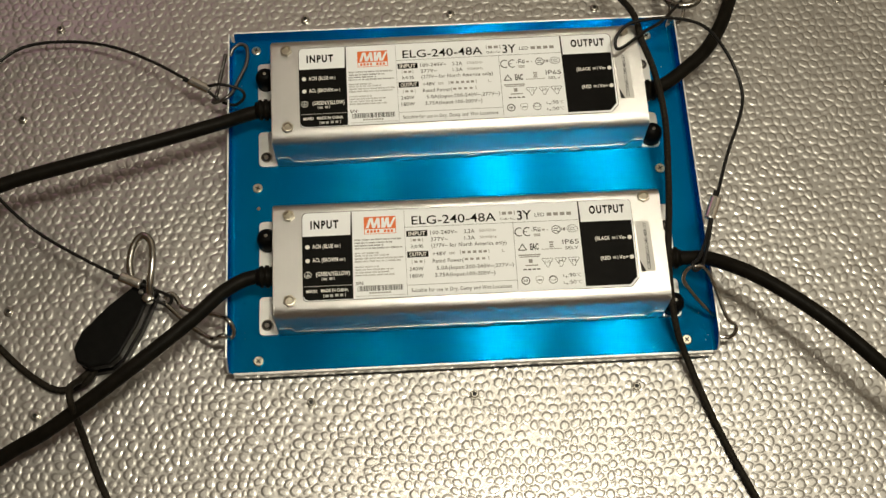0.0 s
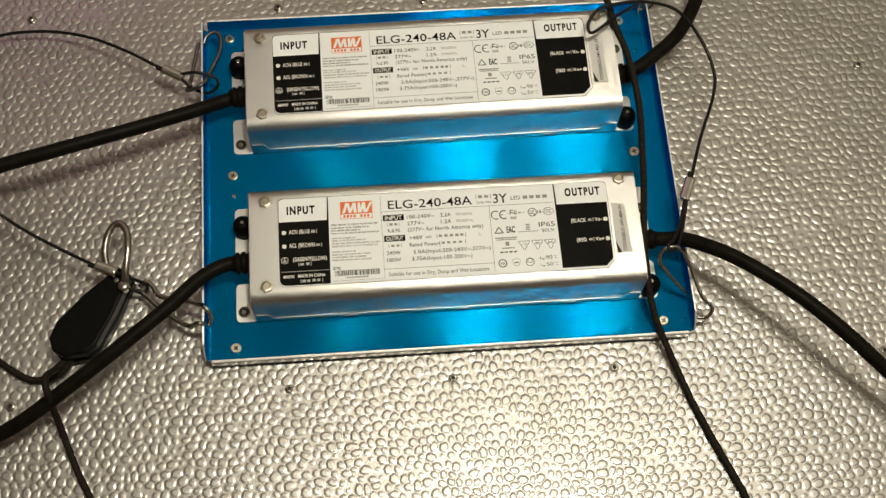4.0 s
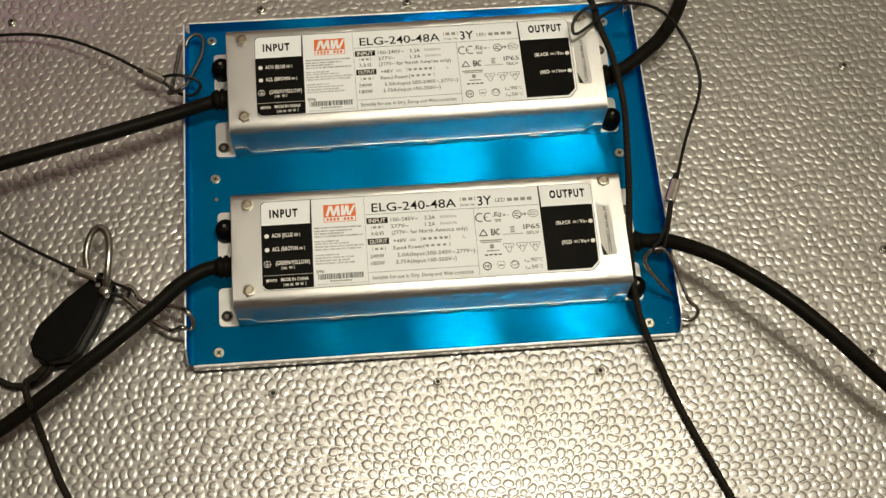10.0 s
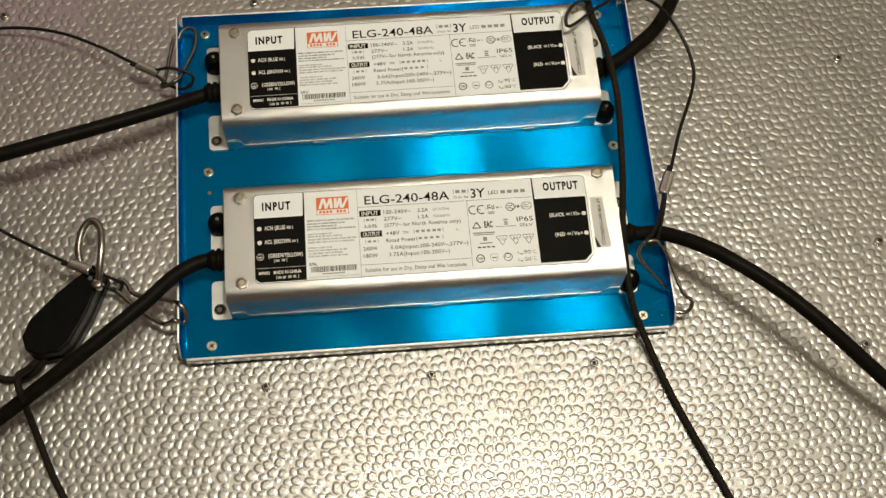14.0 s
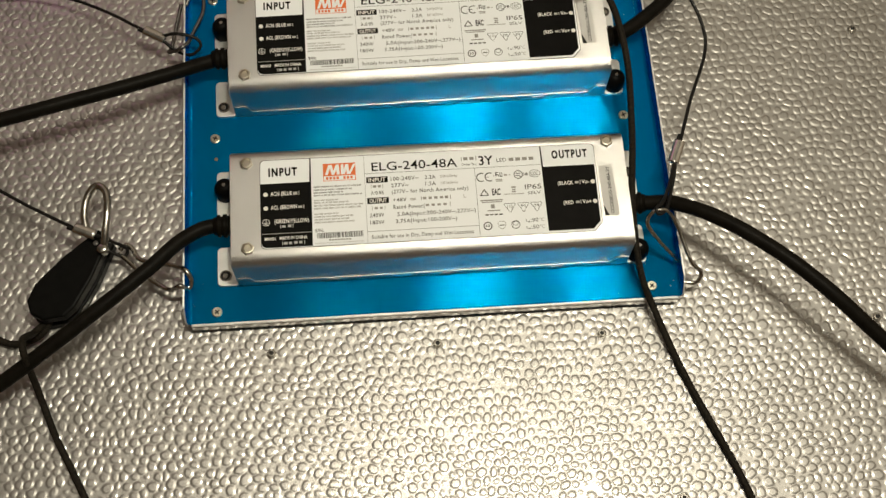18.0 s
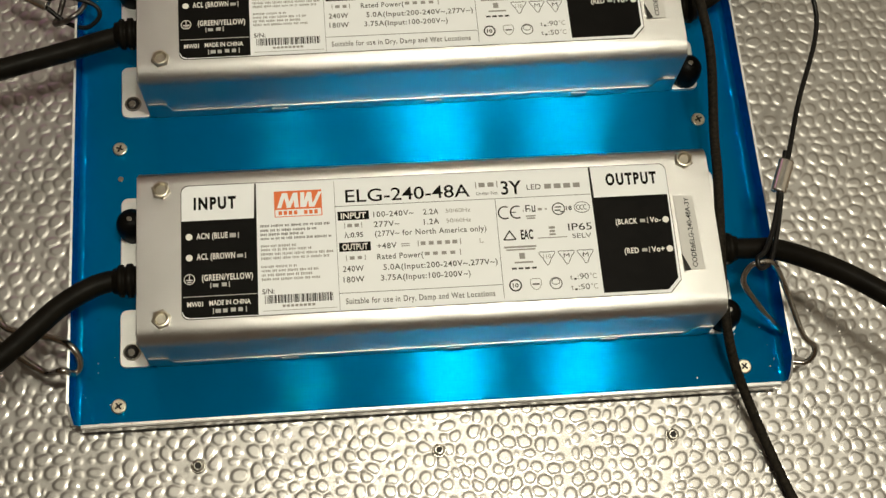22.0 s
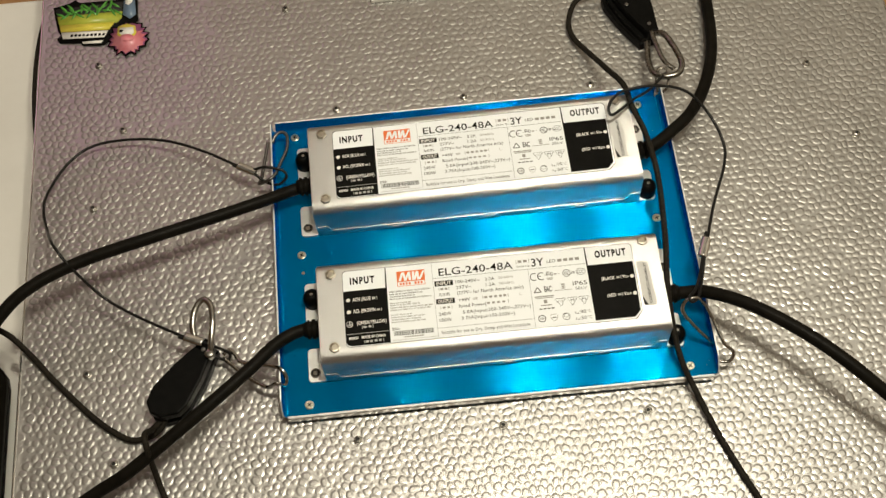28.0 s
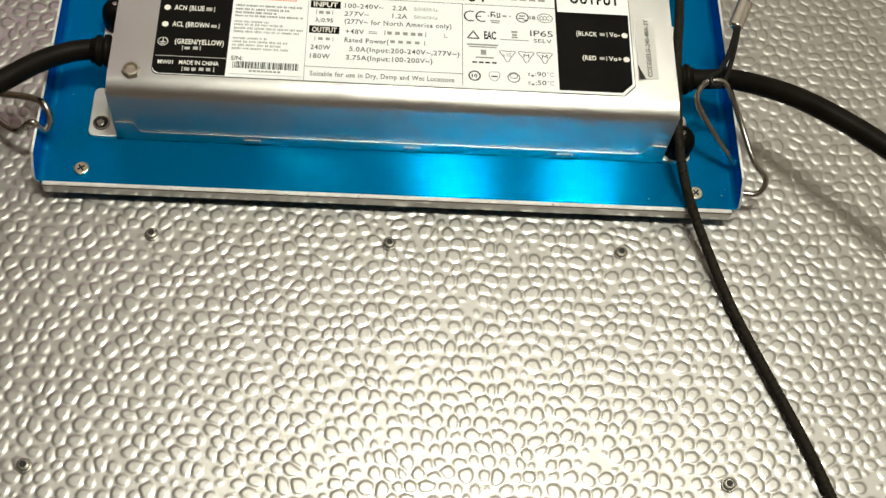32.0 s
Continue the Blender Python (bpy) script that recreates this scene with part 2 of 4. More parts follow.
def spline(points, step, closed=False):
    """A smooth line through the points, in even steps."""
    p = [Vector(q) for q in points]
    n = len(p)
    dense = []
    for i in range(n if closed else n - 1):
        a, b, c, d = (p[(i + k - 1) % n] if closed else p[min(max(i + k - 1, 0), n - 1)] for k in range(4))
        for k in range(24):
            t = k / 24
            dense.append(0.5 * (2 * b + (c - a) * t + (2 * a - 5 * b + 4 * c - d) * t * t + (3 * b - a - 3 * c + d) * t ** 3))
    dense.append(p[0] if closed else p[-1])
    out, left = [dense[0]], step
    for a, b in zip(dense, dense[1:]):
        length = (b - a).length
        at = left
        while at < length:
            out.append(a.lerp(b, at / length))
            at += step
        left = at - length
    if not closed:
        out.append(dense[-1])
    return out


def tube(points, radius, step=0.004, around=12, braid=0.0, pitch=0.006, closed=False, flat=1.0, twist=False):
    """A round line swept along the points; braid: how far its strands stand out."""
    line = spline(points, step, closed)
    bm = bmesh.new()
    rings, up, run = [], Vector((0, 0, 1)), 0.0
    for i, c in enumerate(line):
        ahead = (line[(i + 1) % len(line)] if closed or i + 1 < len(line) else c) - (line[i - 1] if closed or i else c)
        ahead.normalize()
        side = ahead.cross(up)
        side = side.normalized() if side.length > 1e-4 else Vector((1, 0, 0))
        over = side.cross(ahead)
        run += (c - line[i - 1]).length if i else 0
        ring = []
        for k in range(around):
            a = 2 * math.pi * k / around
            s = 2 * math.pi * run / pitch
            bulge = math.sin(s + 3 * a) if twist else math.sin(s + 2 * a) * math.sin(s - 2 * a)
            r = radius * (1 + braid * bulge)
            ring.append(bm.verts.new(c + side * (math.cos(a) * r) + over * (math.sin(a) * r * flat)))
        rings.append(ring)
        up = over
    pairs = list(zip(rings, rings[1:])) + ([(rings[-1], rings[0])] if closed else [])
    for a, b in pairs:
        for k in range(around):
            bm.faces.new((a[k], a[(k + 1) % around], b[(k + 1) % around], b[k]))
    if not closed:
        bm.faces.new(rings[0][::-1])
        bm.faces.new(rings[-1])
    bmesh.ops.recalc_face_normals(bm, faces=bm.faces[:])
    return bm


# ---- room ----
def setting(name, bm, mat, label, category):
    return tagged(part(name, bm, mat), label, category, kind="structure")


FLOOR = -0.06
setting("floor", box(-2.0, 2.0, -2.0, 2.0, FLOOR - 0.05, FLOOR), M_WOOD, "warm oak floor boards under the light panel", "floor")
# Ceiling, south and west walls are unseen, toned dark to set the ambient light.
setting("ceiling", box(-2.0, 2.0, -2.0, 2.0, 2.4, 2.5), M_CEILING, "unseen ceiling, toned dark to hold down its reflected light", "ceiling")
# The pale north and east walls are unseen reflectors that brighten the panel.
setting("bounce_wall_north", box(-2.0, 2.0, 1.2, 1.3, FLOOR, 2.4), M_WALL_LIGHT, "unseen pale wall, set close to bounce light onto the panel", "wall")
setting("unseen_wall_south", box(-2.0, 2.0, -2.1, -2.0, FLOOR, 2.4), M_WALL, "unseen brown wall, toned to darken and warm the ambient light", "wall")
setting("bounce_wall_east", box(1.2, 1.3, -2.1, 1.2, FLOOR, 2.4), M_WALL_LIGHT, "unseen pale wall, set close to bounce light onto the panel", "wall")
setting("unseen_wall_west", box(-2.1, -2.0, -2.1, 2.1, FLOOR, 2.4), M_WALL, "unseen brown wall, toned to darken and warm the ambient light", "wall")


# ---- hammered panel ----
PX0, PX1, PY0, PY1 = -0.342, 0.352, -0.215, 0.490


TX0, TX1, TY0, TY1, TZ, LIP = -0.1515, 0.1532, 0.0185, 0.2530, 0.010, 0.0120


def pebbles(gx, gy, cell, seed):
    """Heights of a pebbled sheet: crowded round bumps, steep at the rim and flat on top, on a level ground."""
    rng = np.random.default_rng(seed)
    x, y = np.meshgrid(gx, gy)
    x, y = x + 0.0007 * np.sin(y * 190 + 2 * np.sin(x * 110)), y + 0.0007 * np.sin(x * 170 + 2 * np.sin(y * 90))
    pitch = 0.88 * cell
    cx, cy = int((PX1 - PX0) / cell) + 6, int((PY1 - PY0) / pitch) + 6
    sx = rng.uniform(-0.23, 0.23, (cy, cx))
    sy = rng.uniform(-0.23, 0.23, (cy, cx))
    size = rng.uniform(0.0, 1.0, (cy, cx)) ** 0.7
    size = np.where(rng.uniform(0.0, 1.0, (cy, cx)) < 0.08, -0.30, size)
    lean = rng.uniform(-0.17, 0.17, (cy, cx))
    j = ((y - PY0) / pitch).astype(int) + 2
    near = np.full(x.shape, 9.0)
    own = np.zeros(x.shape)
    crowd = np.zeros(x.shape)
    for dj in (-1, 0, 1):
        b = np.clip(j + dj, 0, cy - 1)
        shift = 0.5 * (b % 2)
        i = np.floor((x - PX0) / cell - shift).astype(int) + 2
        for di in (-1, 0, 1):
            a = np.clip(i + di, 0, cx - 1)
            u = (x - PX0) / cell - (a - 2 + shift + 0.5 + sx[b, a])
            v = (y - PY0) / cell - 0.88 * (b - 2 + 0.5 + sy[b, a])
            d = np.hypot(u * (1 + lean[b, a]), v * (1 - lean[b, a])) - 0.24 * (size[b, a] - 0.4)
            closer = d < near
            crowd += np.exp(-9.0 * d)
            own = np.where(closer, size[b, a], own)
            near = np.where(closer, d, near)
    others = -np.log(np.maximum(crowd - np.exp(-9.0 * near), 1e-9)) / 9.0
    to_joint, to_rim = 0.50 * (others - near) - 0.036, 0.415 - near
    inside = -0.05 * np.log(np.exp(-to_joint / 0.05) + np.exp(-to_rim / 0.05))
    inside = 0.016 * np.log1p(np.exp(np.clip(inside / 0.016, -30, 30)))
    rise = np.clip(inside / 0.14, 0, 1)
    return rise * (2 - rise) * (0.62 + 0.38 * own) + 0.16 * np.clip(inside, 0, 0.5)


def sheet_mesh(name, cell, height, mat):
    gx = np.linspace(PX0, PX1, 1390)
    gy = np.concatenate([np.linspace(PY0, -0.132, 40, endpoint=False), np.linspace(-0.132, 0.425, 1110, endpoint=False), np.linspace(0.425, PY1, 30)])
    nx, ny = len(gx), len(gy)
    h = pebbles(gx, gy, cell, 7)
    edge = np.minimum(np.minimum(gx[None, :] - PX0, PX1 - gx[None, :]), np.minimum(gy[:, None] - PY0, PY1 - gy[:, None]))
    z = height * (h - 0.7) * np.clip(edge / 0.004, 0, 1)
    x, y = np.meshgrid(gx, gy)
    co = np.stack([x, y, z], -1).reshape(-1, 3)
    k = np.arange((ny - 1) * nx).reshape(ny - 1, nx)[:, :-1].ravel()
    under = (co[k, 0] > TX0 + 0.02) & (co[k, 0] < TX1 - 0.02) & (co[k, 1] > TY0 + 0.02) & (co[k, 1] < TY1 - 0.02)
    k = k[~under]
    quads = np.stack([k, k + 1, k + nx + 1, k + nx], -1)
    me = bpy.data.meshes.new(name)
    me.vertices.add(len(co))
    me.vertices.foreach_set("co", co.ravel())
    me.loops.add(quads.size)
    me.loops.foreach_set("vertex_index", quads.ravel())
    me.polygons.add(len(quads))
    me.polygons.foreach_set("loop_start", np.arange(0, quads.size, 4))
    me.polygons.foreach_set("use_smooth", np.ones(len(quads), dtype=bool))
    me.update(calc_edges=True)
    me.materials.append(mat)
    return me


panel = thing("light_panel", "large hammered aluminium grow light panel lying on the floor", "light panel")
sheet = new("sheet", sheet_mesh("sheet", 0.0062, 0.00034, M_PANEL))
sheet.parent = panel
tagged(sheet, "pebbled silver aluminium sheet, bright where the lamp mirrors")
for x0, x1, y0, y1 in ((PX0 - 0.0015, PX0, PY0, PY1), (PX1, PX1 + 0.0015, PY0, PY1), (PX0 - 0.0015, PX1 + 0.0015, PY0 - 0.0015, PY0), (PX0 - 0.0015, PX1 + 0.0015, PY1, PY1 + 0.0015)):
    part("side_wall", box(x0, x1, y0, y1, FLOOR, 0.0012, 0.0005, 1), M_BARE, panel, "folded bare aluminium side of the panel")


def panel_screw():
    washer = disc(0, 0, -0.0002, 0.0007, 0.0031, 20, 0.0003)
    head = disc(0, 0, 0.0007, 0.0024, 0.0025, 16, 0.0008)
    return finish(washer, "washer", M_SCREW, False), finish(head, "screw_head", M_SCREW, False), finish(disc(0, 0, 0.0024, 0.00255, 0.0015, 6), "socket_shade", M_DARK)


WASHER, HEAD, SOCKET = panel_screw()
SPOTS = [(x, y) for y in (0.0, 0.275) for x in (-0.2725, -0.102, 0.0, 0.102, 0.2765)]
SPOTS += [(x, y) for x in (-0.294, 0.300) for y in (-0.067, 0.069, 0.206, 0.340)]
SPOTS += [(x, y) for x in (-0.139, 0.139) for y in (-0.104, 0.379)]
for x, y in SPOTS:
    screw = new("screw", HEAD)
    screw.parent, screw.location = panel, (x, y, 0)
    ring = new("washer", WASHER)
    ring.parent = screw
    hole = new("socket_shade", SOCKET)
    hole.parent = screw


# ---- blue tray ----
tray = thing("mounting_tray", "folded aluminium mounting tray with blue protective film inside", "tray")
TAPER = 0.0030  # how much further in the right side stands at the back
part("base", prism([(TX0 + 0.0012, TY0), (TX1 - 0.0012, TY0), (TX1 - TAPER - 0.0012, TY1 - 0.0012), (TX0 + 0.0012, TY1 - 0.0012)], TZ - 0.0015, TZ), M_FILM, tray, "blue film on brushed aluminium sheet")


def bent_lip(length, chamfer, thick=0.0010):
    """A side folded up with a round bend: along y from 0, rising on -x; its front top corner cut."""
    r, n = 0.0025, 6
    inner = [(r - r * math.sin(radians(90 * k / n)), r - r * math.cos(radians(90 * k / n))) for k in range(n + 1)] + [(0.0, 0.6 * LIP), (0.0, LIP)]
    outer = [(r - (r + thick) * math.sin(radians(90 * k / n)), r - (r + thick) * math.cos(radians(90 * k / n))) for k in range(n + 1)] + [(-thick, 0.6 * LIP), (-thick, LIP)]
    film, bare = bmesh.new(), bmesh.new()
    for bm, line in ((film, inner), (bare, outer)):
        ends = [[bm.verts.new((x, length if far else chamfer * max(0.0, z / LIP) ** 2, z)) for x, z in line] for far in (False, True)]
        for k in range(len(line) - 1):
            bm.faces.new((ends[0][k], ends[1][k], ends[1][k + 1], ends[0][k + 1]))
        bmesh.ops.recalc_face_normals(bm, faces=bm.faces[:])
    top = [bare.verts.new(c) for c in ((0.0, chamfer, LIP), (0.0, length, LIP), (-thick, length, LIP + 0.0002), (-thick, chamfer, LIP + 0.0002))]
    bare.faces.new(top)
    for far, y in ((False, None), (True, length)):
        a = [bare.verts.new((x, length if far else chamfer * max(0.0, z / LIP) ** 2, z)) for x, z in inner]
        b = [bare.verts.new((x, length if far else chamfer * max(0.0, z / LIP) ** 2, z)) for x, z in outer]
        for k in range(len(a) - 1):
            bare.faces.new((a[k], b[k], b[k + 1], a[k + 1]))
    return film, bare


def add_lip(name, length, chamfer, place):
    film, bare = bent_lip(length, chamfer)
    lip = part(name, film, M_FILM, tray, "blue film on the folded side", True)
    lip.matrix_basis = place
    skin = part("outer_skin", bare, M_LIP, lip, "bare aluminium outside and cut edge", False)
    return skin


DEEP = TY1 - TY0
add_lip("left_lip", DEEP, 0.007, pose(TX0, TY0, TZ))
add_lip("right_lip", DEEP, 0.009, Matrix(((-1, -TAPER / DEEP, 0, TX1), (0, 1, 0, TY0), (0, 0, 1, TZ), (0, 0, 0, 1))))
add_lip("back_lip", TX1 - TX0 - TAPER - 0.004, 0.001, Matrix(((0, 1, 0, TX0 + 0.002), (-1, 0, 0, TY1), (0, 0, 1, TZ), (0, 0, 0, 1))))
ACROSS = Matrix(((0, 0, 1, 0), (1, 0, 0, 0), (0, 1, 0, 0), (0, 0, 0, 1)))
front = part("front_lip", prism([(TY0 - 0.0006, 0.0046), (TY0 - 0.0006, TZ - 0.0001), (TY0 - 0.0016, TZ - 0.0001), (TY0 - 0.0019, TZ - 0.0006), (TY0 - 0.0021, 0.0049), (TY0 - 0.0018, 0.0046)], TX0 + 0.0025, TX1 - 0.0025), M_BARE, tray, "front edge folded down, bare bright aluminium")
front.matrix_basis = ACROSS
# Bare strip whose pale colour carries the bright highlight of the fold.
part("cut_edge", prism([(TY0 + 0.0001, TZ - 0.0012), (TY0 + 0.0001, TZ + 0.0003), (TY0 - 0.0010, TZ + 0.0003), (TY0 - 0.0016, TZ), (TY0 - 0.0016, TZ - 0.0012)], TX0 + 0.0025, TX1 - 0.0025), M_LIP, front, "bare edge along the fold, paled for its bright highlight")
for x in (-0.1, 0.1):
    part("spacer", disc(x, 0.14, 0.0, TZ - 0.0015, 0.006), M_STEEL, tray)
SCREW = finish(disc(0, 0, 0, 0.0011, 0.0033, 20, 0.0006), "screw", M_BRASSY)
part("pinhole", disc(-0.1335, 0.1285, TZ - 0.0001, TZ + 0.0003, 0.0013, 12), M_STEEL, tray)
CROSS = finish(joined(box(-0.0017, 0.0017, -0.0004, 0.0004, 0.0011, 0.00125), box(-0.0004, 0.0004, -0.0017, 0.0017, 0.0011, 0.00126)), "slot_shade", M_DARK)
for x, y in ((-0.135, 0.246), (-0.134, 0.143), (-0.1335, 0.0255), (0.132, 0.145), (0.1352, 0.0262), (0.134, 0.2455)):
    screw = new("screw", SCREW)
    screw.parent, screw.matrix_basis = tray, pose(x, y, TZ, 0, 0, random.uniform(0, 90))
    slot = new("slot_shade", CROSS)
    slot.parent = screw


flecks = random.Random(11)
scuffs = []
for k in range(26):
    ux = TX0 + 0.003 + abs(flecks.gauss(0, 0.011)) if k % 2 else TX1 - 0.003 - abs(flecks.gauss(0, 0.011))
    uy = min(TY1 - 0.004, TY0 + 0.003 + abs(flecks.gauss(0, 0.020)) + (0.19 if k % 5 == 0 else 0))
    u = flecks.uniform(0.0002, 0.0006)
    scuffs.append(prism([(ux - u, uy), (ux, uy - 0.6 * u), (ux + u, uy + 0.2 * u), (ux, uy + 0.7 * u)], TZ, TZ + 0.0001))
tagged(part("scuffs", joined(*scuffs), M_BARE, tray, "pale specks and scuffs in the blue film"), kind="stuff")


# ---- power supplies ----
def profile_case(length, width, height, r):
    """The drawn cover: rounded long edges, its long sides leaning out a little to the foot."""
    w = width / 2
    top = w - 0.0009
    half = [(w - 0.0004, 0.0), (w, 0.0015), (top, height - r)]
    half += [(top - r + r * math.cos(radians(a)), height - r + r * math.sin(radians(a))) for a in range(9, 91, 9)]
    out = half + [(-y, z) for y, z in reversed(half)]
    bm = bmesh.new()
    ends = [[bm.verts.new((x * (length / 2 - d), y * (1 - d / w), z - (d if z > height / 2 else 0))) for y, z in out] for x, d in ((-1, 0.0004), (-1, 0.0), (1, 0.0), (1, 0.0004))]
    n = len(out)
    for k in range(n):
        bm.faces.new((ends[1][k], ends[1][(k + 1) % n], ends[2][(k + 1) % n], ends[2][k]))
        bm.faces.new((ends[0][k], ends[0][(k + 1) % n], ends[1][(k + 1) % n], ends[1][k]))
        bm.faces.new((ends[2][k], ends[2][(k + 1) % n], ends[3][(k + 1) % n], ends[3][k]))
    bm.faces.new(ends[0])
    bm.faces.new(ends[3][::-1])
    bmesh.ops.recalc_face_normals(bm, faces=bm.faces[:])
    return bm


def skirt(s):
    """Stepped band along the foot of a long side, higher at both ends."""
    line = [(-0.1180, 0.0), (0.1180, 0.0), (0.1198, 0.0130), (0.1140, 0.0132), (0.1118, 0.0120), (0.1100, 0.0070), (0.1085, 0.0062), (-0.1085, 0.0062), (-0.1100, 0.0070), (-0.1118, 0.0120), (-0.1140, 0.0132), (-0.1198, 0.0130)]
    bm = prism(line, 0.0, 0.0006, 0.0001)
    bm.transform(Matrix(((1, 0, 0, 0), (0, 0, s, s * (WIDE / 2 - 0.0004)), (0, 1, 0, 0.0002), (0, 0, 0, 1))))
    bmesh.ops.recalc_face_normals(bm, faces=bm.faces[:])
    return bm


LONG, WIDE, TALL = 0.2412, 0.0766, 0.0365
M_LABEL = vary(material("label_paper", (0.8, 0.78, 0.73), 0.35), 40.0, (0.81, 0.835, 0.86), (0.85, 0.875, 0.90), (0.42, 0.52))
M_INK = vary(material("black_ink", (0.012, 0.011, 0.01), 0.55), 60.0, (0.003, 0.0028, 0.0025), (0.006, 0.0056, 0.005), (0.5, 0.62))
dull(M_INK, 0.06)
M_GREY = dull(material("faded_ink", (0.03, 0.029, 0.028), 0.6)[0], 0.2)
M_SPEC = material("worn_black_ink", (0.045, 0.043, 0.04), 0.6)[0]
M_SMALL = material("small_print", (0.11, 0.105, 0.10), 0.6)[0]
M_DIM = material("dim_white_ink", (0.42, 0.41, 0.39), 0.5)[0]
M_PALE = material("pale_ink", (0.27, 0.26, 0.25), 0.6)[0]
M_WHITE = material("white_ink", (0.78, 0.76, 0.72), 0.45)[0]
M_ORANGE = vary(material("orange_ink", (0.75, 0.16, 0.03), 0.4), 90.0, (0.68, 0.13, 0.025), (0.76, 0.17, 0.035))
M_TAPE = vary(material("clear_tape", (0.5, 0.49, 0.46), 0.25, 0.0), 70.0, (0.56, 0.555, 0.54), (0.62, 0.615, 0.60), (0.3, 0.4))


def words(text, x0, x1, y, high, mat, parent, z, bold=0.0, turn=0.0, space=1.0):
    """Printed words, fitted between x0 and x1 with capitals of that height about y."""
    curve = bpy.data.curves.new("words", "FONT")
    curve.body, curve.size, curve.resolution_u, curve.offset, curve.space_character = text, 1.0, 3, bold, space
    ob = bpy.data.objects.new("words", curve)
    scene.collection.objects.link(ob)
    me = bpy.data.meshes.new_from_object(ob.evaluated_get(bpy.context.evaluated_depsgraph_get()))
    bpy.data.objects.remove(ob)
    bpy.data.curves.remove(curve)
    co = np.zeros(len(me.vertices) * 3)
    me.vertices.foreach_get("co", co)
    co = co.reshape(-1, 3)
    lo, hi = co[:, 0].min(), co[:, 0].max()
    px = (co[:, 0] - lo) / (hi - lo) * (x1 - x0) + x0
    py = (co[:, 1] - 0.345) * high / 0.69
    if turn:
        mid = (x0 + x1) / 2
        px, py = mid - py, px - mid
    co[:, 0], co[:, 1], co[:, 2] = px, py + y, z
    me.vertices.foreach_set("co", co.ravel())
    me.materials.clear()
    me.materials.append(mat)
    me.name = "lettering"
    out = new("lettering", me)
    out.parent = parent
    return out


def bars(runs, mat, parent, z, name="print_bar"):
    """Print too fine to read: plain bars (x0, x1, y, height)."""
    return part(name, joined(*[box(x0, x1, y - h / 2, y + h / 2, z - 0.00005, z) for x0, x1, y, h in runs]), mat, parent)


def outline(points, width, mat, parent, z, name="ruled_line"):
    """A closed printed line round the points."""
    return part(name, tube([(x, y, z) for x, y in points], width / 2, 0.001, 4, flat=0.1, closed=True), mat, parent)


def arc(x, y, r, n=24, a0=0, a1=360):
    return [(x + r * math.cos(radians(a0 + (a1 - a0) * k / n)), y + r * math.sin(radians(a0 + (a1 - a0) * k / n))) for k in range(n + (a1 - a0 < 360))]


